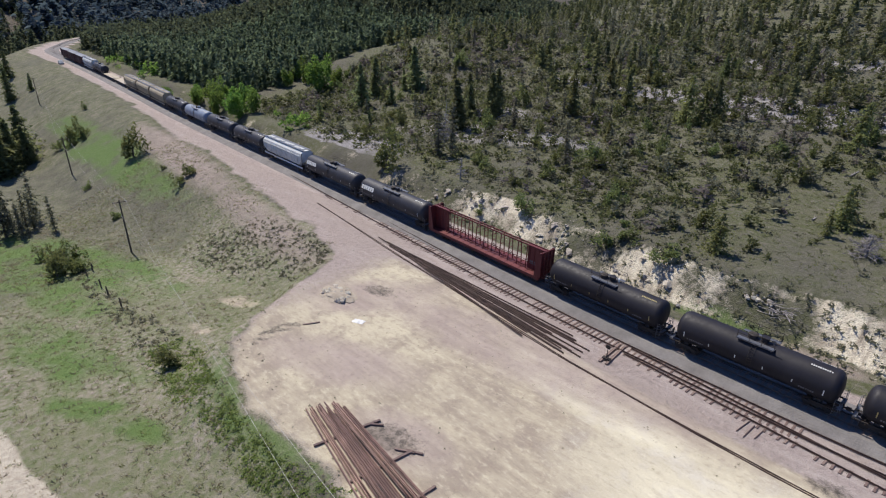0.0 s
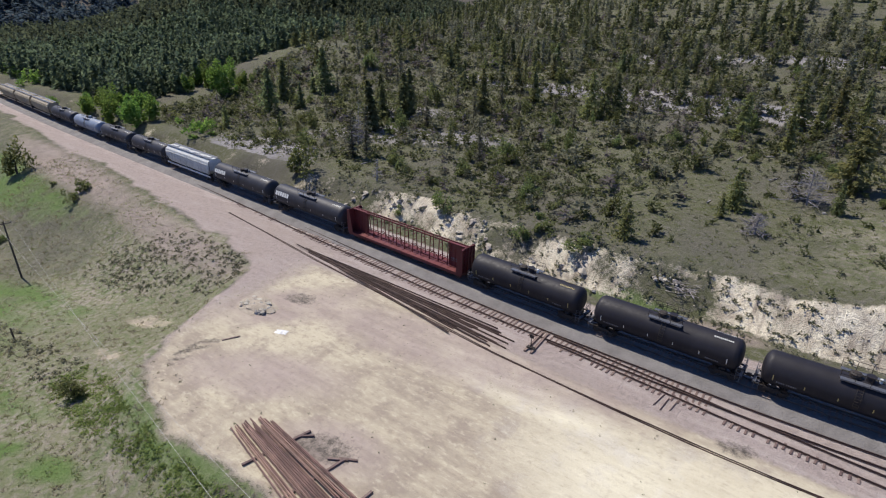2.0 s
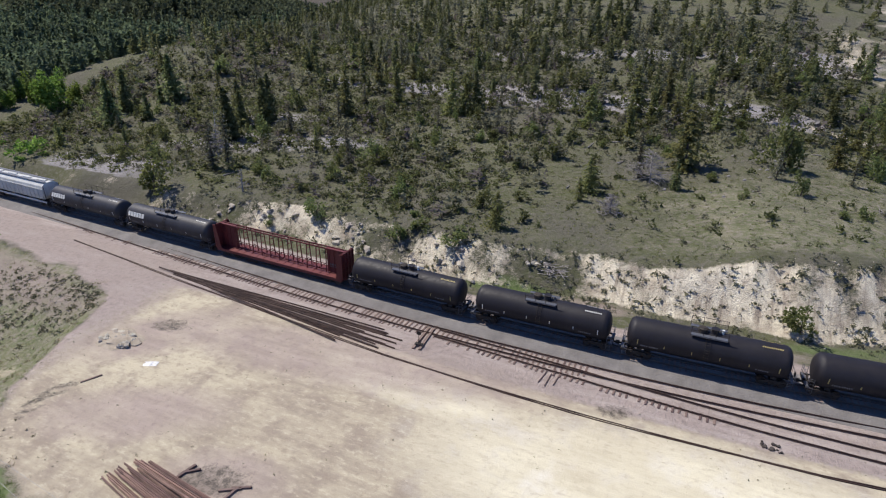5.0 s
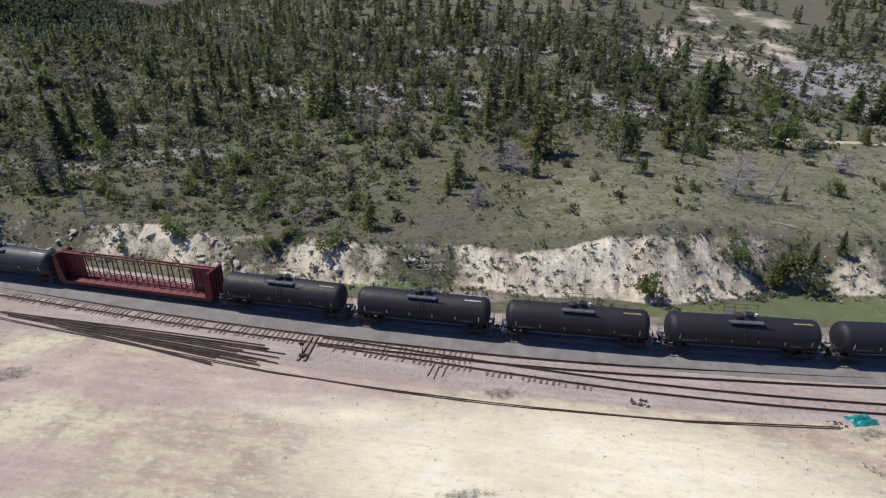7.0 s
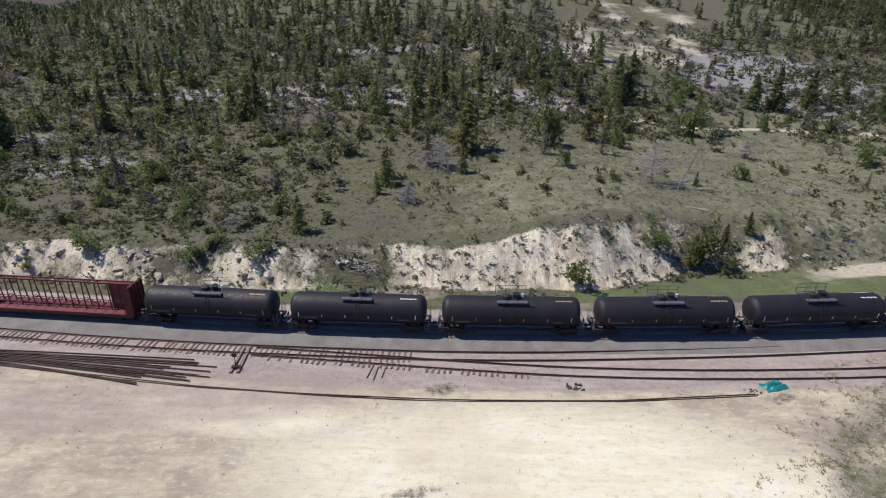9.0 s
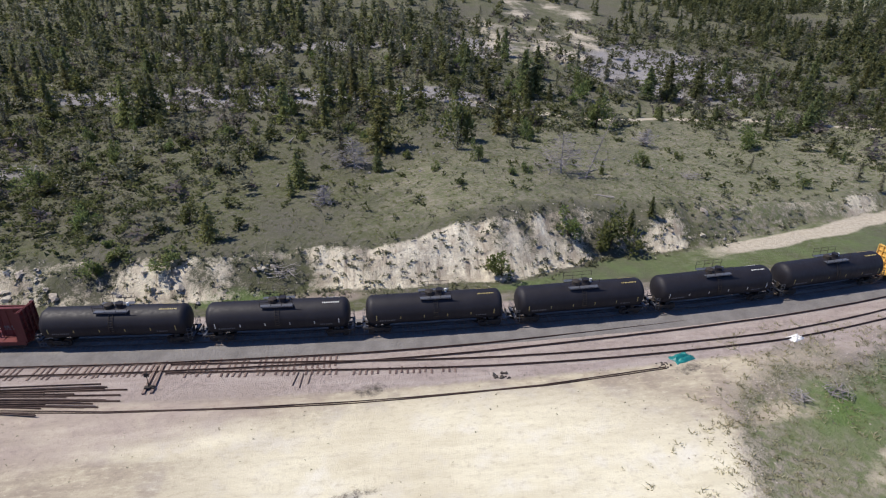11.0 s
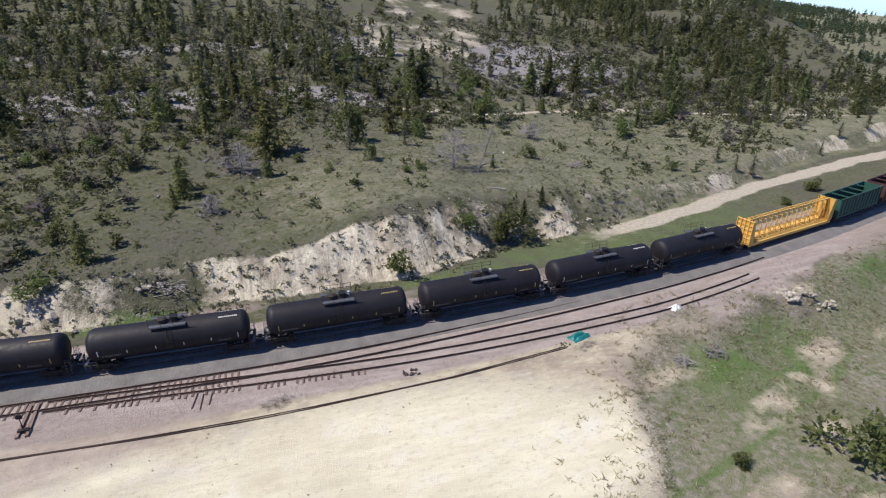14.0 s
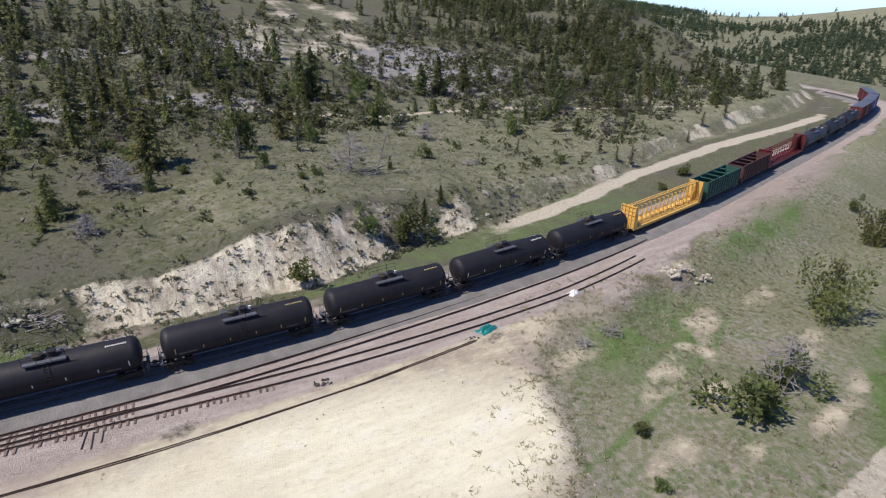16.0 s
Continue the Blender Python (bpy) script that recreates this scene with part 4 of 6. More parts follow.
def open_hopper(length, paint, label, tall=4.3, group=""):
    """High-sided open car with outside ribs and cross ties over the empty hold."""
    car = thing("open_top_car", label, "gondola car", group)
    half, wide = length / 2 - 0.75, 1.5
    for side in (-1, 1):
        bm = bmesh.new()
        box(bm, (0, side * (wide - 0.04), (1.15 + tall) / 2), (2 * half, 0.08, tall - 1.15))
        part("side", bm, paint, car)
    for way in (-1, 1):
        bm = bmesh.new()
        box(bm, (way * (half - 0.04), 0, (1.15 + tall) / 2), (0.08, 2 * wide - 0.16, tall - 1.15))
        part("end", bm, paint, car)
    bm = bmesh.new()
    box(bm, (0, 0, 1.1), (2 * half - 0.1, 2 * wide - 0.2, 0.12))
    box(bm, (0, 0, 0.85), (2 * half, 0.6, 0.4))
    part("floor", bm, UNDER, car)
    for side in (-1, 1):
        bm = bmesh.new()
        bar(bm, (-half, side * (wide + 0.03), tall), (half, side * (wide + 0.03), tall), 0.16, 0.16)
        bar(bm, (-half, side * (wide + 0.02), 1.15), (half, side * (wide + 0.02), 1.15), 0.12, 0.24)
        part("chord", bm, paint, car)
        for k in range(14):
            bm = bmesh.new()
            x = -half + 0.1 + (2 * half - 0.2) * k / 13
            box(bm, (x, side * (wide + 0.06), (1.2 + tall) / 2), (0.13, 0.12, tall - 1.3))
            part("rib", bm, paint, car)
    for k in range(1, 5):
        bm = bmesh.new()
        x = -half + 2 * half * k / 5
        bar(bm, (x, -wide, tall - 0.1), (x, wide, tall - 0.1), 0.12, 0.18)
        part("cross_tie", bm, paint, car)
    for way in (-1, 1):
        bogie(car, way * (length / 2 - 2.2))
        coupler(car, way * length / 2, way)
    return car


def box_car(length, paint, label, tall=4.6, band=None, group=""):
    """Box car with ribbed sides, a door and a ridged roof."""
    car = thing("box_car", label, "box car", group)
    half, wide = length / 2 - 0.6, 1.5
    bm = bmesh.new()
    vs = box(bm, (0, 0, (1.05 + tall) / 2), (2 * half, 2 * wide, tall - 1.05))
    part("body", bm, paint, car)
    bm = bmesh.new()
    for side in (-1, 1):
        vq = [bm.verts.new((x, y, z)) for x in (-half - 0.05, half + 0.05) for y, z in ((0, tall + 0.22), (side * (wide + 0.06), tall), (side * (wide + 0.06), tall - 0.05), (0, tall))]
        for k in range(4):
            q = (k + 1) % 4
            bm.faces.new((vq[k], vq[q], vq[4 + q], vq[4 + k]))
        bm.faces.new(vq[:4])
        bm.faces.new(vq[4:])
    bmesh.ops.recalc_face_normals(bm, faces=bm.faces[:])
    part("roof", bm, GALV, car)
    for side in (-1, 1):
        for k in range(12):
            x = -half + 0.1 + (2 * half - 0.2) * k / 11
            if abs(x) < 1.6:
                continue
            bm = bmesh.new()
            box(bm, (x, side * (wide + 0.04), (1.05 + tall) / 2), (0.12, 0.09, tall - 1.15))
            part("rib", bm, paint, car)
        bm = bmesh.new()
        box(bm, (0, side * (wide + 0.05), 2.75), (3.0, 0.1, 3.1))
        door = part("door", bm, band or paint, car)
        bm = bmesh.new()
        bar(bm, (-3.2, side * (wide + 0.1), 4.35), (3.2, side * (wide + 0.1), 4.35), 0.08)
        bar(bm, (-3.2, side * (wide + 0.1), 1.18), (3.2, side * (wide + 0.1), 1.18), 0.08)
        part("door_track", bm, UNDER, door)
    bm = bmesh.new()
    box(bm, (0, 0, 0.9), (2 * half, 1.0, 0.3))
    part("underframe", bm, UNDER, car)
    for way in (-1, 1):
        bm = bmesh.new()
        for z in np.arange(1.1, 4.4, 0.4):
            bar(bm, (way * (half + 0.06), 0.95, z), (way * (half + 0.06), 1.4, z), 0.035)
        part("ladder", bm, UNDER, car)
        bogie(car, way * (length / 2 - 2.2))
        coupler(car, way * length / 2, way)
    return car


def flat_car(length, paint, label, group=""):
    car = thing("flat_car", label, "flat car", group)
    half = length / 2 - 0.6
    bm = bmesh.new()
    box(bm, (0, 0, 1.1), (2 * half, 2.8, 0.2))
    box(bm, (0, 0, 0.8), (2 * half - 3, 1.0, 0.5))
    part("deck", bm, paint, car)
    for way in (-1, 1):
        for side in (-1, 1):
            bm = bmesh.new()
            bar(bm, (way * (half - 0.1), side * 1.25, 1.1), (way * (half - 0.1), side * 1.25, 2.0), 0.12)
            part("stake", bm, paint, car)
        bogie(car, way * (length / 2 - 2.2))
        coupler(car, way * length / 2, way)
    return car


LINE_X = np.arange(-640.0, 262.0, 0.25)
LINE_S = np.r_[0, np.cumsum(np.hypot(0.25, np.diff(track_y(LINE_X))))]


def on_track(x, length):
    """Stands a car with its trucks on the line, its middle at x."""
    mid = np.interp(x, LINE_X, LINE_S)
    xa, xb = (float(np.interp(mid + q * (length / 2 - 2.2), LINE_S, LINE_X)) for q in (-1, 1))
    ya, yb = float(track_y(xa)), float(track_y(xb))
    return pose((xa + xb) / 2, (ya + yb) / 2, RAIL_TOP, 0, 0, math.degrees(math.atan2(yb - ya, xb - xa)))


made_cars = {}


def put(kind, x, length, build):
    """The first of a kind is built, the others are copies of it."""
    m = on_track(x, length)
    if kind in made_cars:
        return copy_thing(made_cars[kind], m)
    made_cars[kind] = build()
    made_cars[kind].matrix_basis = m
    return made_cars[kind]


def row(start, way, kinds):
    """Cars coupled one after another from start, to the right (1) or to the left (-1)."""
    at = float(np.interp(start, LINE_X, LINE_S))
    for kind in kinds:
        length, build = CARS[kind]
        put(kind, float(np.interp(at + way * length / 2, LINE_S, LINE_X)), length, build)
        at += way * length


CARS = {
    "black": (17.4, lambda: tank_car(17.4, 1.68, BLACK, "matt black tank car with small yellow reflectors", seed=1)),
    "black_b": (17.4, lambda: tank_car(17.4, 1.68, BLACK, "matt black tank car with faded grey stencils", seed=2, colour_mark=WHITE)),
    "emblem": (20.0, lambda: tank_car(20.0, 1.68, CHARCOAL, "charcoal tank car with a white block emblem", 1, WHITE, 2.4, seed=4)),
    "bluish": (17.5, lambda: tank_car(17.5, 1.6, BLUEGREY, "pale blue-grey tank car", 0, WHITE, seed=6)),
    "charcoal": (17.5, lambda: tank_car(17.5, 1.6, CHARCOAL, "dark charcoal tank car", 0, WHITE, seed=8)),
    "red_beam": (24.0, lambda: centre_beam_car(24.0, RED, "empty oxide-red centre-beam flat car", 10, 3.1, "centre-beam cars")),
    "yellow_beam": (22.5, lambda: centre_beam_car(22.5, YELLOW, "empty yellow centre-beam flat car", 15, 0.8, "centre-beam cars")),
    "pale_hopper": (19.0, lambda: covered_hopper(19.0, PALEGREY, "dusty pale grey covered hopper", "covered hoppers")),
    "tan_hopper": (17.0, lambda: covered_hopper(17.0, TAN, "dusty tan covered hopper", "covered hoppers")),
    "green_open": (16.0, lambda: open_hopper(16.0, GREEN, "dark green open-top wood-chip car")),
    "brown_open": (16.0, lambda: open_hopper(16.0, BROWN, "dark brown open-top wood-chip car")),
    "brown_box": (17.0, lambda: box_car(17.0, BROWN, "brown ribbed box car", group="box cars")),
    "blue_box": (17.0, lambda: box_car(17.0, BLUE, "blue box car with a pale door", band=PALEGREY, group="box cars")),
    "red_box": (17.0, lambda: box_car(17.0, RED, "oxide-red ribbed box car", group="box cars")),
    "tan_flat": (18.0, lambda: flat_car(18.0, TAN, "low dull tan flat car, empty")),
}
row(-36.8, -1, ["red_beam", "emblem", "emblem", "pale_hopper", "charcoal", "charcoal", "bluish", "charcoal", "tan_hopper", "tan_hopper", "tan_hopper", "tan_flat", "tan_flat", "charcoal", "pale_hopper", "brown_box", "brown_box", "brown_box"])
row(-36.8, 1, ["black", "black_b", "black", "black", "black_b", "black"])
row(67.6, 1, ["yellow_beam", "green_open", "brown_open", "red_beam", "charcoal", "black", "black_b", "red_box", "blue_box", "red_box"])


# ---- trees and shrubs: x, y, height ----
FIRS = [(-93.9, 114.2, 11.7), (-102.5, 115.5, 10.0), (-108.6, 155.5, 7.0), (-46.0, 148.1, 7.2), (-45.5, 134.0, 10.5), (26.8, 153.1, 9.4), (44.5, 149.0, 11.7), (41.2, 148.9, 9.2), (39.6, 77.1, 5.4), (43.5, 78.7, 4.9), (30.0, 142.0, 11.4), (-81.7, 131.5, 8.1), (44.0, 183.3, 8.5), (-131.0, 122.5, 10.6), (-99.5, 112.2, 12.7), (-95.6, 118.4, 11.4), (-135.0, 104.7, 10.3), (-138.5, 113.0, 11.5)]
MORE_FIRS = [(-133.1, 119.7, 9.0), (-94.6, 102.6, 10.7), (-207.4, 29.7, 15.2), (-213.3, 27.1, 17.1), (-205.9, 33.4, 10.3), (-300.7, 48.2, 13.7), (93.2, 122.2, 9.0), (84.7, 155.3, 9.8), (94.7, 156.9, 10.4), (158.9, 145.3, 7.9), (151.1, 142.4, 7.7), (189.7, 123.2, 11.1), (212.7, 127.8, 7.9), (79.2, 155.8, 8.1), (41.7, 95.1, 2.2)]
PINES = [(-69.3, 138.6, 9.6), (-51.9, 133.9, 11.2), (-22.2, 75.9, 5.7), (-11.8, 95.4, 10.9), (2.6, 111.4, 12.5), (-0.2, 138.9, 11.6), (-9.2, 141.7, 11.2), (8.2, 134.0, 7.0), (13.4, 139.0, 5.8), (27.6, 117.9, 6.8), (31.9, 119.9, 6.8), (-77.2, 125.7, 11.5), (-11.8, 99.0, 8.6), (-48.4, 133.7, 9.3), (-30.1, 156.3, 8.6), (-28.1, 161.5, 6.9), (-45.9, 184.8, 7.4)]
DULL_TREES = [(-4.8, 105.4, 9.0), (28.6, 109.5, 5.9), (-84.5, 111.5, 7.4), (-63.7, 102.7, 7.8), (-86.3, 127.8, 7.4), (-29.9, 126.9, 6.3), (-36.4, 121.6, 6.8), (14.6, 121.5, 5.8), (-83.4, 84.5, 13.5), (-82.5, 87.9, 10.7), (-139.8, 19.9, 11.2), (-137.8, 14.7, 13.1), (-133.6, 22.6, 7.5), (-33.0, 120.4, 7.7), (-20.4, 111.1, 6.0), (-57.8, 93.7, 7.7), (-51.4, 123.2, 6.1), (93.6, 94.5, 5.9), (99.0, 89.7, 5.0), (112.3, 105.3, 6.1), (140.8, 104.3, 6.3), (154.8, 107.6, 6.6), (129.3, 99.2, 5.3), (95.0, 90.3, 5.2)]
JUNIPERS = [(35.4, 74.7, 7.7), (17.4, 68.4, 4.9), (18.5, 111.6, 6.7), (-21.5, 110.3, 4.8), (-51.3, 72.7, 4.2), (19.8, 99.4, 4.5), (28.8, 74.9, 4.3), (27.5, 93.8, 2.4), (53.0, 127.3, 5.9), (-46.8, 111.1, 4.5), (-57.6, 87.9, 3.9), (-55.3, 100.3, 3.4), (24.0, 92.1, 2.1), (11.6, 97.6, 1.8), (-41.7, 82.8, 2.4), (-35.5, 70.7, 2.1), (-117.2, 100.2, 3.9), (-113.0, 89.4, 2.8), (-99.6, 86.7, 5.0), (-86.8, 73.1, 5.3), (-47.7, 113.3, 4.7), (-53.2, 98.5, 4.3), (-72.9, 86.1, 4.2), (-125.3, 48.6, 3.6), (-122.9, 45.0, 3.3), (-154.9, 46.8, 6.1)]
MORE_JUNIPERS = [(-199.4, 44.4, 7.7), (-109.3, 18.7, 5.2), (-155.8, 35.1, 2.3), (-129.4, 33.0, 2.6), (-136.2, 46.8, 1.6), (-224.6, 55.7, 3.1), (-59.8, 17.1, 1.9), (129.3, 56.1, 3.5), (48.2, 23.8, 4.3), (35.8, 27.0, 2.2), (105.3, 79.3, 3.8), (93.1, 75.4, 2.4), (51.9, 99.9, 2.3), (79.4, 91.3, 3.2), (56.1, 25.5, 3.5), (32.7, 21.6, 1.8), (62.8, 106.4, 2.0)]
BARE_SHRUBS = [(-7.4, 87.8, 4.0), (34.1, 95.2, 8.9), (59.6, 114.3, 4.9), (-2.6, 103.6, 7.4), (-90.1, 93.2, 5.5), (55.6, 25.8, 7.8)]
SNAGS = [(37.8, 92.9, 10.4), (-69.3, 76.2, 4.3), (-87.6, 90.6, 10.5)]
LEAFY = [(-161.1, 79.0, 8.4), (-171.8, 77.9, 7.6), (-156.8, 81.2, 7.3), (-162.4, 109.9, 10.9), (-187.9, 79.0, 6.3), (-160.6, 115.5, 8.0), (-210.2, 78.9, 5.8), (-176.0, 82.0, 7.5), (-182.0, 81.0, 6.5), (-168.0, 84.0, 7.0), (-181.0, 108.0, 8.5), (-176.0, 113.0, 8.0), (-185.0, 116.0, 9.0), (-172.0, 119.0, 7.0), (-196.0, 83.0, 6.0)]


def sprays(rng, centres, outward, size, droop=0.25, each=3):
    """Small pointed sprays of leaves round the given centres: verts and faces."""
    n = len(centres)
    c = np.repeat(centres, each, 0) + rng.normal(0, 0.28, (n * each, 3)) * np.repeat(size, each)[:, None]
    o = np.repeat(outward, each, 0) + rng.normal(0, 0.55, (n * each, 3))
    o[:, 2] -= droop
    o /= np.linalg.norm(o, axis=1, keepdims=True) + 1e-9
    w = np.cross(o, rng.normal(0, 1, (n * each, 3)))
    w /= np.linalg.norm(w, axis=1, keepdims=True) + 1e-9
    s = (np.repeat(size, each) * rng.uniform(0.6, 1.25, n * each))[:, None]
    a, b, d = c - 0.35 * s * o + 0.42 * s * w, c - 0.35 * s * o - 0.42 * s * w, c + 0.85 * s * o
    v = np.stack([a, b, d], 1).reshape(-1, 3)
    return v, np.arange(len(v)).reshape(-1, 3)


def conifer_leaves(seed, wide, whorls, per, bottom, power, ragged, size, each=3):
    """Crown of a conifer 10 m high."""
    rng = np.random.RandomState(seed)
    cs, os_, ss = [], [], []
    lean = rng.uniform(0, 6.28)
    for k in range(whorls):
        q = bottom + (1 - bottom) * (k + rng.uniform(0, 0.6)) / whorls
        if q >= 0.995:
            continue
        r = 10 * wide * ((1 - q) ** power + 0.02) * rng.uniform(1 - ragged, 1 + 0.5 * ragged)
        for j in range(per):
            a = rng.uniform(0, 6.283)
            length = r * rng.uniform(1 - ragged, 1.1) * (1 + 0.15 * math.cos(a - lean))
            for f in (0.3, 0.55, 0.78, 1.0):
                if f * length < 0.12 * r and f < 0.5:
                    continue
                d = np.array([math.cos(a), math.sin(a), 0])
                cs.append(d * length * f + np.array([0, 0, 10 * q + (0.12 - 0.35 * f) * length * 0.6]))
                os_.append(d)
                ss.append(size * (0.75 + 0.4 * rng.rand()) * (0.6 + 0.6 * (1 - q)))
    cs.append(np.array([0, 0, 9.85])); os_.append(np.array([0, 0, 1.0])); ss.append(size * 0.8)
    return sprays(rng, np.array(cs), np.array(os_), np.array(ss), 0.2, each)


def dome_leaves(seed, wide, tall, n, size, hollow=0.55, lobes=5, each=3):
    """Crown of rounded, uneven lobes."""
    rng = np.random.RandomState(seed)
    lob = rng.normal(0, 1, (lobes, 3)) * [wide * 0.42, wide * 0.42, tall * 0.2] + [0, 0, tall * 0.45]
    lr = rng.uniform(0.45, 0.75, lobes)
    k = rng.randint(0, lobes, n)
    d = rng.normal(0, 1, (n, 3))
    d /= np.linalg.norm(d, axis=1, keepdims=True)
    rr = (hollow + (1 - hollow) * rng.rand(n) ** 0.6)[:, None]
    c = lob[k] + d * rr * lr[k][:, None] * [wide * 0.75, wide * 0.75, tall * 0.6]
    c[:, 2] = np.abs(c[:, 2]) + 0.02 * tall
    return sprays(rng, c, d + [0, 0, 0.4], np.full(n, size), -0.1, each)


def bare_limbs(seed, tall, n, spread, thick, lean=(0, 0), fine=2):
    """Stem and leafless boughs as thin tapering rods."""
    rng = random.Random(seed)
    bm = bmesh.new()
    tip = Vector((lean[0] * tall, lean[1] * tall, tall))
    rod(bm, (0, 0, -0.2), tip, thick, thick * 0.2, 6)
    for k in range(n):
        q = 0.12 + 0.85 * k / n
        a = rng.uniform(0, 6.283)
        start = tip * q
        length = spread * (1.15 - q) * rng.uniform(0.6, 1.2)
        end = start + Vector((math.cos(a), math.sin(a), rng.uniform(-0.25, 0.5))) * length
        rod(bm, start, end, thick * 0.35 * (1.1 - q), 0.015, 4)
        for j in range(fine):
            f = rng.uniform(0.35, 0.95)
            s2 = start.lerp(end, f)
            rod(bm, s2, s2 + Vector((rng.uniform(-1, 1), rng.uniform(-1, 1), rng.uniform(-0.4, 0.7))) * length * 0.4, 0.045, 0.014, 3)
    return bm


def trunk_mesh(tall, r, seed, boughs=7):
    rng = random.Random(seed)
    bm = bmesh.new()
    pts = [Vector((rng.uniform(-0.1, 0.1) * k, rng.uniform(-0.1, 0.1) * k, -0.3 + (tall + 0.3) * k / 4)) for k in range(5)]
    for k in range(4):
        rod(bm, pts[k], pts[k + 1], r * (1 - 0.23 * k), r * (1 - 0.23 * (k + 1)), 7)
    for k in range(boughs):
        z = tall * rng.uniform(0.15, 0.8)
        a = rng.uniform(0, 6.283)
        rod(bm, (0, 0, z), (math.cos(a) * tall * 0.12, math.sin(a) * tall * 0.12, z + tall * 0.03), r * 0.25, 0.01, 4)
    return meshed("trunk", bm, BARK)


def leaf_mesh(name, arrays, material):
    v, f = arrays
    return from_arrays(name, v.tolist(), f.tolist(), material)


def tree_model(name, label, category, group, trunk, crown, part_name="crown"):
    """A tree of trunk and crown, put aside under the ground's far edge until it is copied."""
    t = thing(name, label, category, group)
    piece("trunk", trunk, t, Matrix())
    if crown is not None:
        piece(part_name, crown, t, Matrix())
    return t


FIR_ARR = [conifer_leaves(10 + k, 0.235 + 0.02 * k, 28, 9, 0.03, 0.8, 0.5, 0.52, 2) for k in range(4)]
PINE_ARR = [conifer_leaves(30 + k, 0.28 + 0.025 * k, 22, 8, 0.04, 0.65, 0.65, 0.46, 3) for k in range(4)]
DULL_ARR = [conifer_leaves(50 + k, 0.22 + 0.02 * k, 18, 7, 0.1, 0.5, 0.75, 0.42, 2) for k in range(4)]
JUN_ARR = [dome_leaves(70 + k, 1.75 + 0.2 * (k % 3), 4.2, 380, 0.29, 0.4, 7, 3) for k in range(4)]
LEAF_ARR = [dome_leaves(80 + k, 3.4, 9.0, 800, 0.55, 0.45, 9) for k in range(3)]
TRUNKS = [trunk_mesh(9.4, 0.19, k) for k in range(3)]
LOW_TRUNK = trunk_mesh(3.2, 0.16, 9, 9)
MODELS = {
    "fir": [tree_model("fir_tree", "dark green narrow fir tree on the dry hillside", "tree", "fir trees", TRUNKS[k % 3], leaf_mesh("crown", FIR_ARR[k], FIR)) for k in range(4)],
    "pine": [tree_model("pine_tree", "yellow-green young pine tree on the dry hillside", "tree", "pine trees", TRUNKS[k % 3], leaf_mesh("crown", PINE_ARR[k], PINE)) for k in range(4)],
    "dull": [tree_model("thin_pine_tree", "thin grey-green conifer with an open ragged crown", "tree", "thin conifers", TRUNKS[k % 3], leaf_mesh("crown", DULL_ARR[k], DULL)) for k in range(4)],
    "juniper": [tree_model("juniper_bush", "rounded dark green juniper bush on dry grass", "bush", "juniper bushes", LOW_TRUNK, leaf_mesh("foliage", JUN_ARR[k], JUNIPER), "foliage") for k in range(4)],
    "spreading": [tree_model("spreading_pine_tree", "broad spreading olive-green pine on the grass slope", "tree", "spreading pines", TRUNKS[k], leaf_mesh("crown", dome_leaves(85 + k, 3.9, 8.5, 900, 0.42, 0.35, 11), PINE)) for k in range(2)],
    "leafy": [tree_model("broadleaf_tree", "bright spring-green broadleaf tree beside the line", "tree", "broadleaf trees", TRUNKS[k], leaf_mesh("crown", LEAF_ARR[k], LEAF)) for k in range(3)],
}
USED = {k: [False] * len(v) for k, v in MODELS.items()}
HEIGHTS = {"fir": 10, "pine": 10, "dull": 10, "juniper": 5.0, "leafy": 9.0, "spreading": 9.5}
tree_rng = random.Random(11)
STANDING = []


def plant(kind, x, y, tall, wide=1.0):
    k = tree_rng.randrange(len(MODELS[kind]))
    s = tall / HEIGHTS[kind]
    w = s * wide * tree_rng.uniform(0.88, 1.14)
    m = pose(x, y, ground_z(x, y) - 0.08, tree_rng.uniform(-2.5, 2.5), tree_rng.uniform(-2.5, 2.5), tree_rng.uniform(0, 360)) @ Matrix.Diagonal((w, w, s, 1))
    STANDING.append((x, y))
    if USED[kind][k]:
        return copy_thing(MODELS[kind][k], m)
    USED[kind][k] = True
    MODELS[kind][k].matrix_basis = m
    return MODELS[kind][k]


for kind, spots, wide in (("fir", FIRS + MORE_FIRS, 1.0), ("pine", PINES, 1.0), ("dull", DULL_TREES, 1.05), ("leafy", LEAFY, 1.0)):
    for x, y, tall in spots:
        plant(kind, x, y, tall, wide * (1.5 if kind == "pine" and y < 50 else 1.0))
for x, y, tall in ((79.0, 33.6, 9.5), (121.0, 47.0, 9.0), (124.5, 44.5, 7.5)):
    plant("spreading", x, y, tall)
for x, y, tall in JUNIPERS + MORE_JUNIPERS:
    plant("juniper", x, y, tall, 0.95 if tall > 4.4 else 1.25)
# dark groups in the valley below the line
group_rng = random.Random(14)
for kind, n, cx, cy, rx, ry, lo, hi in (("fir", 12, -212, 27, 11, 8, 11, 17), ("dull", 9, -139, 17, 8, 6, 8, 13), ("fir", 12, -330, 40, 45, 18, 10, 15), ("juniper", 6, -112, 18, 8, 4, 2, 4.5), ("juniper", 8, -190, 44, 22, 4, 2.5, 5)):
    for k in range(n):
        plant(kind, cx + group_rng.uniform(-rx, rx), cy + group_rng.uniform(-ry, ry), group_rng.uniform(lo, hi))
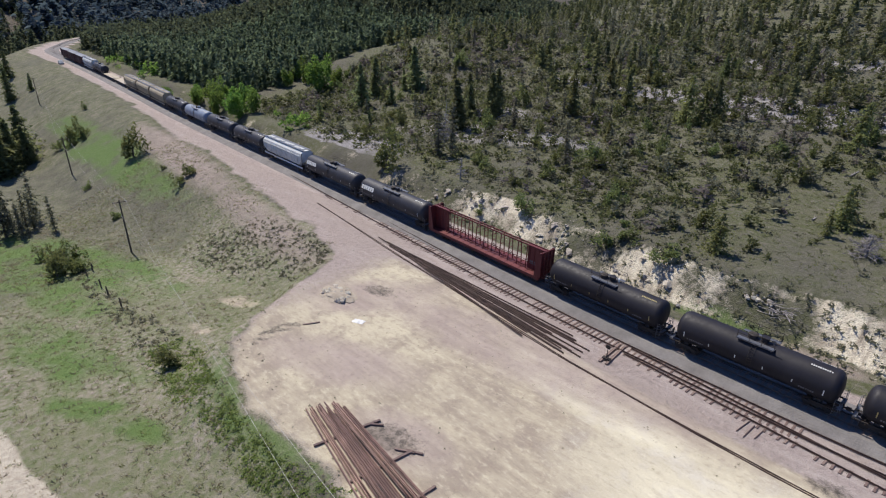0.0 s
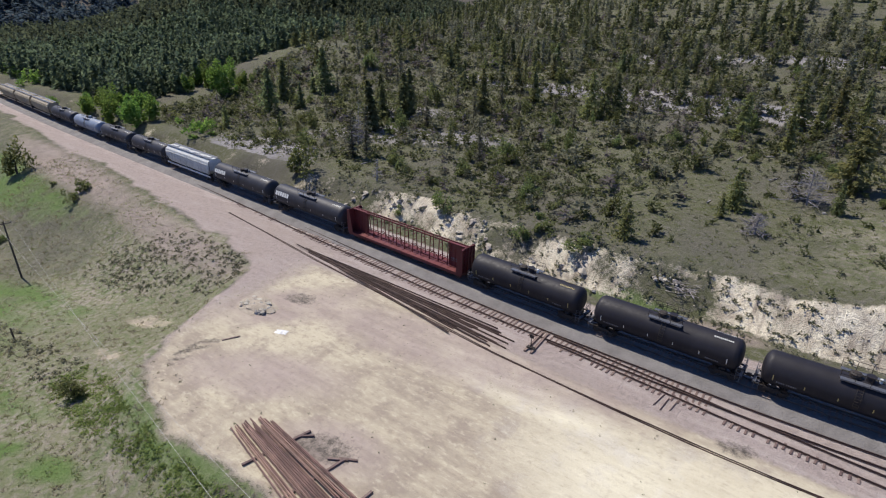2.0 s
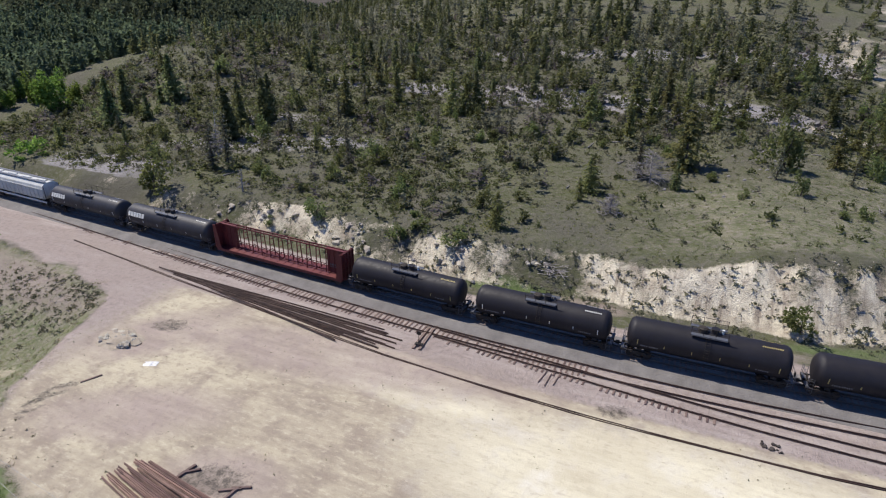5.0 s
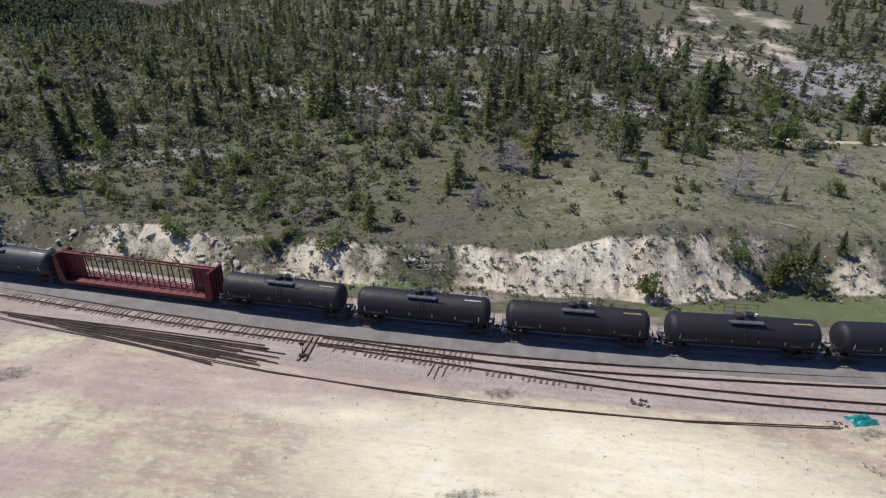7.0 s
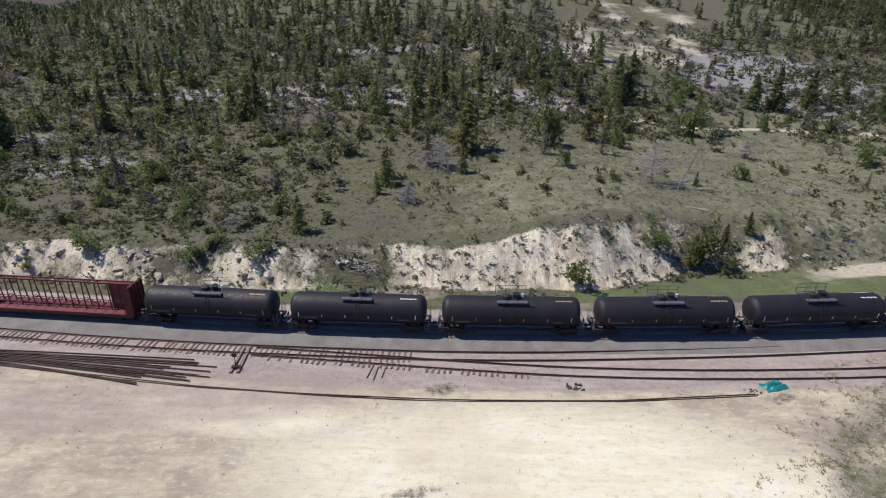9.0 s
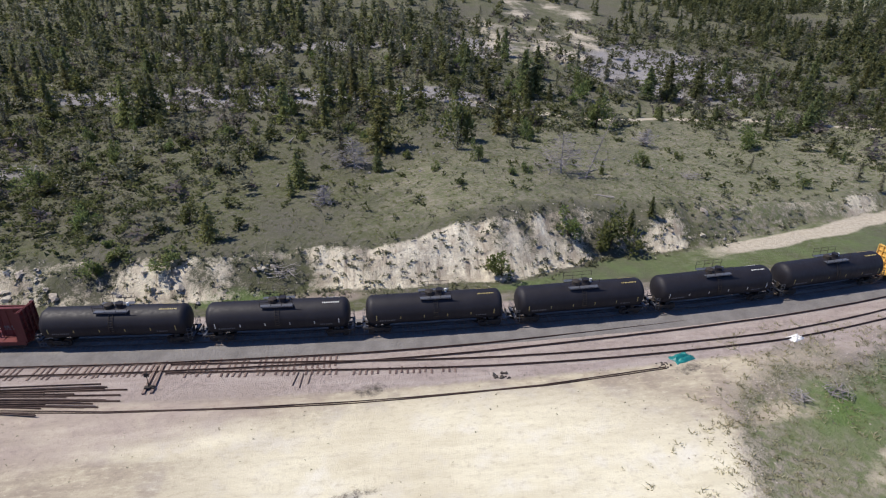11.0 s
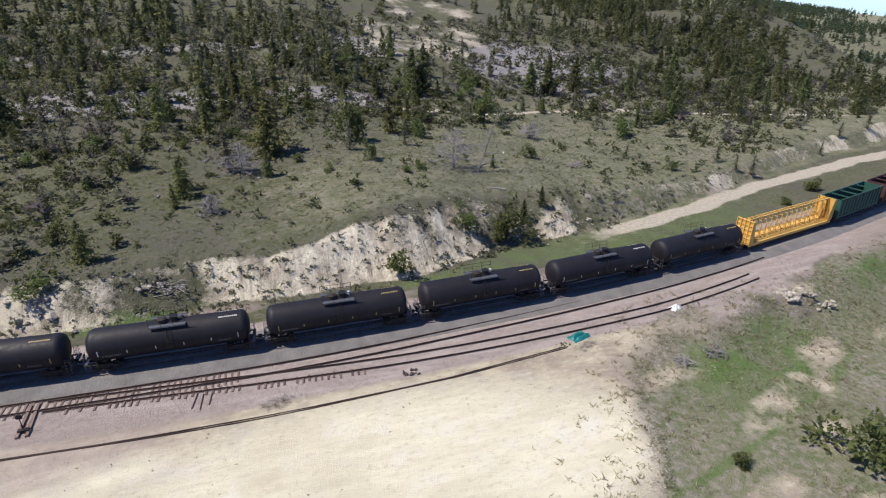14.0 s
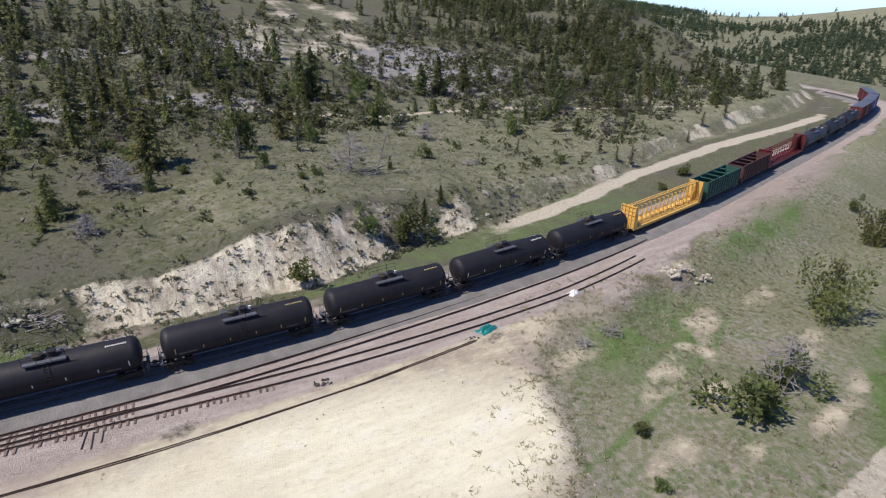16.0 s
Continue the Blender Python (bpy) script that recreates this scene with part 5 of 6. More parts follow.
# wide low mats of juniper on the bank
for x, y, tall, wide in ((-27.5, 71.5, 1.9, 2.6), (-33.5, 72.5, 1.5, 1.9), (-60, 71, 1.6, 2.0), (-36, 76, 1.6, 1.8)):
    plant("juniper", x, y, tall, wide)
for k, (x, y, tall) in enumerate(BARE_SHRUBS):
    t = thing("bare_shrub", "leafless grey shrub of bleached twigs", "shrub", "bare shrubs", pose(x, y, ground_z(x, y), 0, 0, k * 70))
    part("bough", bare_limbs(k, tall * 0.8, 70, tall * 0.6, 0.17, (0.05, 0.02), 5), DEADWOOD, t)
for k, (x, y, tall) in enumerate(SNAGS):
    t = thing("dead_tree", "leaning dead tree with bleached bare branches", "tree", "dead trees", pose(x, y, ground_z(x, y)))
    part("trunk", bare_limbs(k + 40, tall, 34, tall * 0.28, 0.15, (0.38, 0.05) if k == 0 else (0.06, 0.0), 3), DEADWOOD, t)


# scattered trees of the near hillside, each a thing
def hill_spots(seed, n, x0, x1, y0, y1, gap, keep):
    rng, got, tries = random.Random(seed), [], 0
    while len(got) < n and tries < n * 60:
        tries += 1
        x, y = rng.uniform(x0, x1), rng.uniform(y0, y1)
        if not keep(x, y, rng):
            continue
        if any((x - a) ** 2 + (y - b) ** 2 < gap * gap for a, b in STANDING[-400:] + got):
            continue
        got.append((x, y))
    return got


def beyond(x, y):
    """Metres behind the top of the cutting."""
    return y - float(track_y(x)) - float(bank_s(x)) - 1.25 * float(bank_h(x))


def wooded(x, y, rng):
    d = beyond(x, y)
    open_bench = -25 < x < 95 and d < 52 - 0.12 * abs(x - 30)
    p = 0.0 if d < 8 else 0.35 if d < 28 else 0.75 if d < 60 else 1.0
    if x < -35:
        p = min(1.0, p * 1.6)
    patch = 0.5 + 0.9 * float(fbm(np.array([x]), np.array([y]), 40, 2, 91)[0])
    return rng.random() < p * patch * (0.12 if open_bench else 1.0) and y < 215 and not (55 < x < 95 and y > 200)


mix = random.Random(21)
for x, y in hill_spots(5, 300, -165, 200, 75, 180, 3.6, wooded):
    u = mix.random()
    kind = "dull" if u < 0.3 else "pine" if u < 0.42 else "fir" if u < 0.52 else "juniper"
    if x > 90 and kind == "dull":
        kind = "fir"
    tall = mix.uniform(2.0, 4.6) if kind == "juniper" else mix.uniform(3.5, 8.5)
    plant(kind, x, y, tall)


# ---- uncounted plants: one object of each sort ----
def strewn(name, label, category, arrays, material, spots):
    """Many copies of a few leaf shapes in one object; spots: x, y, scale across, scale up."""
    rng = np.random.RandomState(3)
    vs, fs, o = [], [], 0
    xs, ys = np.array([s[0] for s in spots]), np.array([s[1] for s in spots])
    zs = land(xs, ys)
    for k, (x, y, w, h) in enumerate(spots):
        v, f = arrays[rng.randint(len(arrays))]
        a = rng.uniform(0, 6.283)
        c, s = math.cos(a) * w, math.sin(a) * w
        vs.append(np.stack([v[:, 0] * c - v[:, 1] * s + x, v[:, 0] * s + v[:, 1] * c + y, v[:, 2] * h + zs[k] - 0.03], -1))
        fs.append(f + o)
        o += len(v)
    v, f = np.concatenate(vs).astype(np.float32), np.concatenate(fs).astype(np.int32)
    me_ = bpy.data.meshes.new(name)
    me_.vertices.add(len(v))
    me_.vertices.foreach_set("co", v.ravel())
    me_.loops.add(f.size)
    me_.loops.foreach_set("vertex_index", f.ravel())
    me_.polygons.add(len(f))
    me_.polygons.foreach_set("loop_start", np.arange(0, f.size, 3, dtype=np.int32))
    me_.update(calc_edges=True)
    me_.materials.append(material)
    return tagged(new(name, me_), label, category, kind="stuff")


LOW_FIR = [conifer_leaves(110 + k, 0.25 + 0.03 * k, 14, 4, 0.03, 0.7, 0.55, 1.1, 1) for k in range(4)]
FAR_FIR = [conifer_leaves(170 + k, 0.19 + 0.02 * k, 9, 3, 0.04, 0.85, 0.5, 1.6, 1) for k in range(5)]
SPECK_FIR = [conifer_leaves(180 + k, 0.22 + 0.02 * k, 5, 3, 0.03, 0.75, 0.5, 2.2, 1) for k in range(5)]
LOW_DULL = [conifer_leaves(120 + k, 0.26 + 0.02 * k, 11, 4, 0.08, 0.5, 0.65, 1.0, 1) for k in range(4)]
TINY = [dome_leaves(130 + k, 1.0, 1.0, 9, 0.42, 0.4, 3, 2) for k in range(6)]


def sampled(seed, n, x0, x1, y0, y1, weight):
    """Random places, kept by a weight between 0 and 1."""
    rng = np.random.RandomState(seed)
    x, y = rng.uniform(x0, x1, n), rng.uniform(y0, y1, n)
    keep = rng.rand(n) < weight(x, y)
    return x[keep], y[keep], rng


def rise(x, y):
    return y - track_y(x) - bank_s(x) - 1.25 * bank_h(x)


def mountain(x, y):
    return wood_edge(x, y)


def forest_weight(x, y):
    return ramp(wood_edge(x, y), 0, 8) * (np.hypot(x, y) < 720)


def upper_weight(x, y):
    d = rise(x, y)
    thin = np.interp(x, [60, 120], [0.5, 0.2]) + 0.75 * fbm(x, y, 40, 3, 95)
    bald = np.clip(0.97 * blob(x, y, 62, 206, 24, 48, -0.25) + 0.7 * blob(x, y, 98, 180, 26, 24, 0.6), 0, 1)
    return ramp(d, 58, 100) * np.clip(thin, 0.06, 1) * (1 - bald) * (mountain(x, y) < 0)


x, y, rng = sampled(1, 28000, -620, -150, 78, 640, forest_weight)
size_, slim = rng.uniform(0.6, 1.2, len(x)), rng.uniform(0.75, 1.05, len(x))
near = np.hypot(x, y) < 360
for name, label, shapes, mask in (("forest", "dense dark green conifer forest on the mountain", FAR_FIR, near), ("forest_top", "dense dark conifers on the crest of the mountain", SPECK_FIR, ~near)):
    strewn(name, label, "forest", shapes, FOREST, [(a, b, s * q, s) for a, b, s, q in zip(x[mask], y[mask], size_[mask], slim[mask])])
# far western slope; its haze is only the blue base colour of the needles
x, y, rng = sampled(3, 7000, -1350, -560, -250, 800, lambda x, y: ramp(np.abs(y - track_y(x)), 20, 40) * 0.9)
strewn("distant_forest", "dark forest on the distant mountain, tinted blue as haze", "forest", SPECK_FIR, HAZEWOOD, [(a, b, s * 1.5, s) for a, b, s in zip(x, y, rng.uniform(1.2, 2.2, len(x)))])
x, y, rng = sampled(2, 14500, -260, 300, 115, 520, upper_weight)
half_n = len(x) // 2
strewn("upper_hill_trees", "scattered dark conifers of the upper hillside", "forest", LOW_FIR, FIR, [(a, b, s * 1.05, s) for a, b, s in zip(x[:half_n], y[:half_n], rng.uniform(0.3, 0.85, half_n))])
strewn("upper_hill_thin_trees", "scattered grey-green conifers of the upper hillside", "forest", LOW_DULL, DULL, [(a, b, s * 1.05, s) for a, b, s in zip(x[half_n:], y[half_n:], rng.uniform(0.25, 0.75, len(x) - half_n))])


def east_weight(x, y):
    d = rise(x, y)
    return ramp(d, 3, 25) * np.clip(0.26 + 1.2 * fbm(x, y, 34, 3, 96), 0.03, 1) * ramp(x, 105, 150) * (y - track_y(x) > 14)


x, y, rng = sampled(6, 5200, 105, 330, 85, 330, east_weight)
half_n = len(x) * 2 // 3
strewn("eastern_trees", "clumps of conifers on the slope above the curve", "forest", LOW_FIR, FIR, [(a, b, s * 1.05, s) for a, b, s in zip(x[:half_n], y[:half_n], rng.uniform(0.3, 0.85, half_n))])
strewn("eastern_bushes", "olive-green bushes on the slope above the curve", "shrubs", [dome_leaves(190 + k, 0.42, 1.0, 40, 0.18, 0.45, 5, 2) for k in range(4)], DULL, [(a, b, s * 1.2, s) for a, b, s in zip(x[half_n:], y[half_n:], rng.uniform(1.2, 3.5, len(x) - half_n))])


def far_hill_weight(x, y):
    az, r = np.degrees(np.arctan2(x, np.maximum(y, 1.0))), np.hypot(x, y)
    meadow = ramp(r, 900, 1010) * ramp(az, 50, 53)
    return ramp(x - 0.35 * (y - 110), 275, 330) * np.clip(0.5 + 1.1 * fbm(x, y, 90, 3, 97), 0.06, 1) * (1 - 0.97 * meadow) * (r < 1250)


x, y, rng = sampled(62, 22000, 280, 1150, 120, 1000, far_hill_weight)
strewn("eastern_forest", "patchy conifer forest on the hill beyond the valley", "forest", SPECK_FIR, FOREST, [(a, b, s * 1.3, s) for a, b, s in zip(x, y, rng.uniform(0.35, 0.8, len(x)))])


def sage_weight(x, y):
    d = rise(x, y)
    return ramp(d, -1, 6) * np.clip(np.where(x < -20, 0.75, 0.45) + 1.1 * fbm(x, y, 22, 3, 97), 0.05, 1) * np.where((x > -22) & (x < 100) & (d < 40), 0.3, 1.0) * (1 - ramp(d, 120, 190)) * (mountain(x, y) < 0) * (1 - 0.85 * blob(x, y, 62, 206, 24, 48, -0.25))


x, y, rng = sampled(7, 46000, -170, 200, 64, 230, sage_weight)
half_n = len(x) // 2
strewn("sagebrush", "low grey-green sagebrush over the hillside", "shrubs", TINY, SAGE, [(a, b, s, s * 0.75) for a, b, s in zip(x[:half_n], y[:half_n], rng.uniform(0.4, 1.15, half_n))])
strewn("low_scrub", "low dark green scrub over the hillside", "shrubs", TINY, SCRUB, [(a, b, s, s * 0.8) for a, b, s in zip(x[half_n:], y[half_n:], rng.uniform(0.4, 1.5, len(x) - half_n) ** 1.3)])

LOW_BUSH = [dome_leaves(150 + k, 0.42, 1.0, 46, 0.17, 0.45, 5, 2) for k in range(6)]
LOW_TWIG = [dome_leaves(160 + k, 0.4, 1.0, 34, 0.2, 0.3, 5, 1) for k in range(4)]


def bush_weight(x, y):
    d = rise(x, y)
    open_ = np.where((x > -20) & (x < 95) & (d < 45), 0.08, 1.0)
    return ramp(d, 2, 12) * np.clip(0.5 + 1.0 * fbm(x, y, 26, 3, 93), 0.04, 1) * open_ * (1 - ramp(d, 130, 200)) * (mountain(x, y) < 0)


x, y, rng = sampled(16, 5600, -170, 240, 66, 240, bush_weight)
third = len(x) // 3
for k, (name, label, shapes, material) in enumerate((("hillside_bushes", "dark green juniper scrub over the hillside", LOW_BUSH, SCRUB), ("hillside_shrubs", "dull green rounded shrubs over the hillside", LOW_BUSH, DULL), ("bare_hillside_shrubs", "leafless grey-brown shrubs over the hillside", LOW_TWIG, TWIG))):
    a, b = k * third, (k + 1) * third
    strewn(name, label, "shrubs", shapes, material, [(p, q, s * w, s) for p, q, s, w in zip(x[a:b], y[a:b], rng.uniform(0.7, 3.0, third), rng.uniform(1.1, 2.0, third))])
x, y, rng = sampled(17, 1900, -640, -235, -140, 200, lambda x, y: np.maximum(ramp(track_y(x) - y, 40, 60) * np.clip(0.2 + 0.9 * fbm(x, y, 60, 2, 94), 0, 1), ramp(-x, 360, 420) * ramp(track_y(x) - y, 24, 34)))
strewn("valley_trees", "dark conifers in the valley below the line", "forest", FAR_FIR, FOREST, [(a, b, s * 1.1, s) for a, b, s in zip(x, y, rng.uniform(0.7, 1.5, len(x)))])

x, y, rng = sampled(18, 420, -330, -128, 76, 120, lambda x, y: ramp(y - track_y(x), 9, 12) * (1 - ramp(y - track_y(x), 20, 27)) * np.clip(0.5 + fbm(x, y, 20, 2, 92), 0, 1))
strewn("trackside_brush", "spring-green brush along the foot of the forest", "shrubs", LOW_BUSH, LEAF, [(a, b, s * 1.3, s) for a, b, s in zip(x, y, rng.uniform(1.2, 4.5, len(x)))])


ditch_y = smooth_line([-118, -101, -85, -71, -60, -52, -46, -41, -35, -28, -22], [19.5, 19.3, 18.6, 18.4, 18.4, 17.2, 16.2, 15.8, 16.0, 17.4, 17.2], 2.5)


def ditch_weight(x, y):
    half = np.interp(x, [-120, -100, -85, -66, -55, -45, -22], [0.8, 1.2, 1.6, 3.0, 2.2, 1.6, 1.7])
    d = np.abs(y - ditch_y(x) + 1.0 * fbm(x, y, 7, 2, 100)) / half
    return (1 - ramp(d, 0.55, 1.15)) * np.clip(0.65 + 0.9 * fbm(x, y, 4, 2, 101), 0, 1)


x, y, rng = sampled(8, 9000, -66, -20, 10, 26, ditch_weight)
strewn("ditch_brush", "fresh green brush along the rim of the yard", "shrubs", TINY, BRUSH, [(a, b, s, s * 0.5) for a, b, s in zip(x, y, rng.uniform(0.18, 0.55, len(x)))])
x, y, rng = sampled(9, 1700, -120, -64, 10, 27, ditch_weight)
strewn("ditch_scrub", "dull green scrub along the ditch in the meadow", "shrubs", TINY, DULL, [(a, b, s, s * 0.6) for a, b, s in zip(x, y, rng.uniform(0.25, 0.8, len(x)))])
x, y, rng = sampled(91, 5200, -100, -56, 32, 50, lambda x, y: blob(x, y, -76, 42, 17, 5.5, 0.25) * ramp(rim_y(x) - y, 0.5, 2) * np.clip(0.6 + 0.8 * fbm(x, y, 6, 2, 98), 0, 1))
strewn("meadow_scrub", "blue-green knee-high scrub in the meadow below the yard", "shrubs", TINY, SAGE, [(a, b, s, s * 0.5) for a, b, s in zip(x, y, rng.uniform(0.2, 0.65, len(x)))])
x, y, rng = sampled(92, 1500, -64, -18, 16, 40, lambda x, y: np.exp(-((rim_y(x) - y + 2.2) / 2.2) ** 2) * np.clip(0.35 + fbm(x, y, 5, 2, 102), 0, 1))
strewn("rim_weeds", "dark little weeds dotting the sandy rim", "weeds", TINY, DULL, [(a, b, s, s * 0.7) for a, b, s in zip(x, y, rng.uniform(0.1, 0.3, len(x)))])


def blades(seed, n=9):
    rng = np.random.RandomState(seed)
    c = rng.normal(0, 0.3, (n, 3)) * [1, 1, 0]
    o = rng.normal(0, 0.5, (n, 3))
    o[:, 2] = 1.0
    w = np.cross(o, rng.normal(0, 1, (n, 3)))
    w /= np.linalg.norm(w, axis=1, keepdims=True)
    v = np.stack([c + 0.1 * w, c - 0.1 * w, c + o * rng.uniform(0.5, 1.0, (n, 1))], 1).reshape(-1, 3)
    return v, np.arange(n * 3).reshape(-1, 3)


TUFTS = [blades(140 + k) for k in range(6)]


def meadow_weight(x, y):
    e = rim_y(x) - y
    e = e + (1.6 + 1.6 * ramp(x, 10, 25)) * fbm(x, y, 5, 4, 131) + 0.9 * fbm(x, y, 1.6, 2, 132)
    return ramp(e, -0.6, 2.2) * np.clip(0.55 + 0.8 * fbm(x, y, 14, 3, 99), 0.05, 1)


x, y, rng = sampled(12, 26000, -150, -10, -12, 60, meadow_weight)
x2, y2, _ = sampled(13, 15000, 20, 130, 8, 66, meadow_weight)
x, y = np.concatenate([x, x2]), np.concatenate([y, y2])
third = len(x) // 2
order = rng.permutation(len(x))
x, y = x[order], y[order]
strewn("grass", "green meadow grass in tufts", "grass", TUFTS, GRASS, [(a, b, s * 1.6, s) for a, b, s in zip(x[:third], y[:third], rng.uniform(0.12, 0.32, third))])
strewn("dry_grass", "straw-coloured dry grass in tufts", "grass", TUFTS, DRYGRASS, [(a, b, s * 1.6, s) for a, b, s in zip(x[third:], y[third:], rng.uniform(0.15, 0.4, len(x) - third))])
x, y, rng = sampled(14, 22000, -130, 130, 62, 130, lambda x, y: ramp(rise(x, y), -1, 3) * 0.8)
third = len(x) // 2
strewn("bench_grass", "sparse green grass of the hillside", "grass", TUFTS, GRASS, [(a, b, s * 1.6, s) for a, b, s in zip(x[:third], y[:third], rng.uniform(0.15, 0.4, third))])
strewn("bench_dry_grass", "sparse dry grass of the hillside", "grass", TUFTS, SAGE, [(a, b, s * 1.6, s) for a, b, s in zip(x[third:], y[third:], rng.uniform(0.15, 0.36, len(x) - third))])


# ---- loose things of the yard ----
def flat_path(pts, n=24):
    """Points spread evenly along a bent line."""
    p = np.array(pts, float)
    d = np.r_[0, np.cumsum(np.hypot(*np.diff(p, axis=0).T))]
    t = np.linspace(0, d[-1], n)
    return np.stack([np.interp(t, d, p[:, 0]), np.interp(t, d, p[:, 1])], -1)


LOOSE = [(-86, 55.3), (-72, 53.2), (-59, 51.0), (-40, 48.4), (-26.5, 46.4), (-13.7, 45.4), (-0.2, 44.7), (15.6, 45.0), (30.2, 46.2)]
for off, a, b in ((0.0, 0, 24), (0.19, 0, 24)):
    line = flat_path(LOOSE, 26)[a:b + 2]
    t = thing("rail", "long rusty rail lying loose on pale soil", "rail", "loose rails")
    swept("bar", [(x, y + off + 0.05 * math.sin(x * 0.21 + off * 9), -0.07) for x, y in line], RAIL_SECTION, RAIL, t)

rng9 = random.Random(31)
for k in range(22):
    f = k / 21
    a = (rng9.uniform(-66, -48) if k % 3 else rng9.uniform(-58, -52), 0)
    x0, x1 = a[0], rng9.uniform(-34, -25)
    y0 = np.interp(x0, [-66, -57, -45], [53.4, 52.0, 51.2]) - (f - 0.3) * np.interp(x0, [-66, -45], [0.5, 1.8])
    y1 = np.interp(f, [0, 1], [51.0, 46.9]) + 0.05 * (x1 + 27)
    z = 0.01 + (0.17 if k % 4 == 1 else 0.0)
    t = thing("rail", "rusty rail in a fanned heap beside the siding", "rail", "heaped rails")
    swept("bar", [(x0 + (x1 - x0) * q, y0 + (y1 - y0) * q + 0.12 * math.sin(3.1 * q), z) for q in np.linspace(0, 1, 6)], RAIL_SECTION, RAIL, t)

# stack of rails on cross timbers
STACK_TIMBER = [(-33.6, 22.6), (-28.4, 22.2), (-24.0, 21.2)]
for k, (x, y) in enumerate(STACK_TIMBER):
    t = thing("timber", "dark old timber under the rail stack", "timber", "timbers of the rail stack", pose(x, y, 0.09, 0, 0, -14 + 90 + 4 * k))
    bm = bmesh.new()
    box(bm, (0.3, 0, 0), (6.4 - 0.5 * k, 0.24, 0.2))
    bmesh.ops.bevel(bm, geom=bm.edges[:], offset=0.02, segments=1, affect="EDGES")
    part("beam", bm, TIE, t)
STACK_STEEL = surface("stacked_rail_steel", (0.2, 0.115, 0.095), (0.11, 0.065, 0.055), 0.55, 0.35, 1.0, 20, 0.003, 0.35)
for k in range(26):
    f = k / 25
    ang = radians(-13.5 + 5.0 * f + rng9.uniform(-0.5, 0.5))
    x0, y0 = -38.4 + 1.9 * f + rng9.uniform(-0.9, 0.9), 21.9 + 2.8 * f
    length = rng9.uniform(16, 18)
    layer = 0.18 + (0.175 if 6 < k < 23 and k % 2 else 0.0)
    t = thing("rail", "reddish rusty rail in a neat stack on timbers", "rail", "stacked rails")
    swept("bar", [(x0 + math.cos(ang) * length * q, y0 + math.sin(ang) * length * q, layer) for q in (0, 0.35, 0.7, 1)], RAIL_SECTION, STACK_STEEL, t)
for x, y, turn, n in ((-32.6, 25.3, 38, 1.5), (-28.3, 25.0, 30, 1.8), (-27.6, 25.5, 26, 1.6)):
    t = thing("timber", "short dark timber dropped beside the rail stack", "timber", "dropped timbers", pose(x, y, 0.1, 0, 0, turn))
    bm = bmesh.new()
    box(bm, (0, 0, 0), (n, 0.2, 0.17))
    bmesh.ops.bevel(bm, geom=bm.edges[:], offset=0.02, segments=1, affect="EDGES")
    part("beam", bm, TIE, t)

# switch stand on its two long head timbers
stand = thing("switch_stand", "rusty black switch stand on long timbers", "switch stand", "", pose(-22.9, 50.2, 0.0, 0, 0, 2))
for dx in (-0.35, 0.35):
    bm = bmesh.new()
    box(bm, (dx, 0.9, 0.09), (0.26, 4.6, 0.2), Matrix.Rotation(0.05 * dx, 4, "Z"))
    part("head_timber", bm, TIE, stand)
bm = bmesh.new()
box(bm, (0, -0.6, 0.28), (0.9, 0.4, 0.16))
rod(bm, (0, -0.6, 0.3), (0, -0.6, 0.95), 0.09, 0.06, 8)
part("base", bm, UNDER, stand)
bm = bmesh.new()
rod(bm, (0, -0.6, 0.9), (0, -0.6, 1.75), 0.035, seg=6)
box(bm, (0, -0.6, 1.7), (0.5, 0.03, 0.4))
part("target", bm, UNDER, stand)
bm = bmesh.new()
rod(bm, (0.05, -0.7, 0.5), (0.75, -1.05, 0.32), 0.04, 0.03, 6)
part("lever", bm, UNDER, stand)
bm = bmesh.new()
rod(bm, (0, -0.4, 0.2), (0, 3.4, 0.2), 0.03, seg=6)
part("throw_rod", bm, RAIL, stand)

# short stubs of timber beside the branch
for k in range(3):
    x, y = -8.6 + k * 0.7 + rng9.uniform(-0.1, 0.1), 49.3 + rng9.uniform(-0.3, 0.3)
    t = thing("timber", "short weathered tie end beside the branch rails", "timber", "tie ends", pose(x, y, 0.06, 0, 0, 80 + rng9.uniform(-8, 8)))
    piece("beam", TIE_MESH, t, Matrix.Diagonal((0.9, 0.35, 0.8, 1)) @ Matrix.Rotation(math.pi / 2, 4, "Z"))


def heap(name, label, category, x, y, material, size, n, seed, rough=0.35, flat=0.5, group=""):
    """A heap of several uneven lumps in one thing."""
    r = random.Random(seed)
    t = thing(name, label, category, group, pose(x, y, ground_z(x, y)))
    for k in range(n):
        bm = bmesh.new()
        s = size * r.uniform(0.08, 0.24)
        cx, cy = r.uniform(-size, size), r.uniform(-size * 0.6, size * 0.6)
        lump(bm, (cx, cy, s * flat * 0.55), (s, s * 0.8, s * flat), seed * 31 + k, rough, 1)
        part("clod", bm, material, t)
    return t


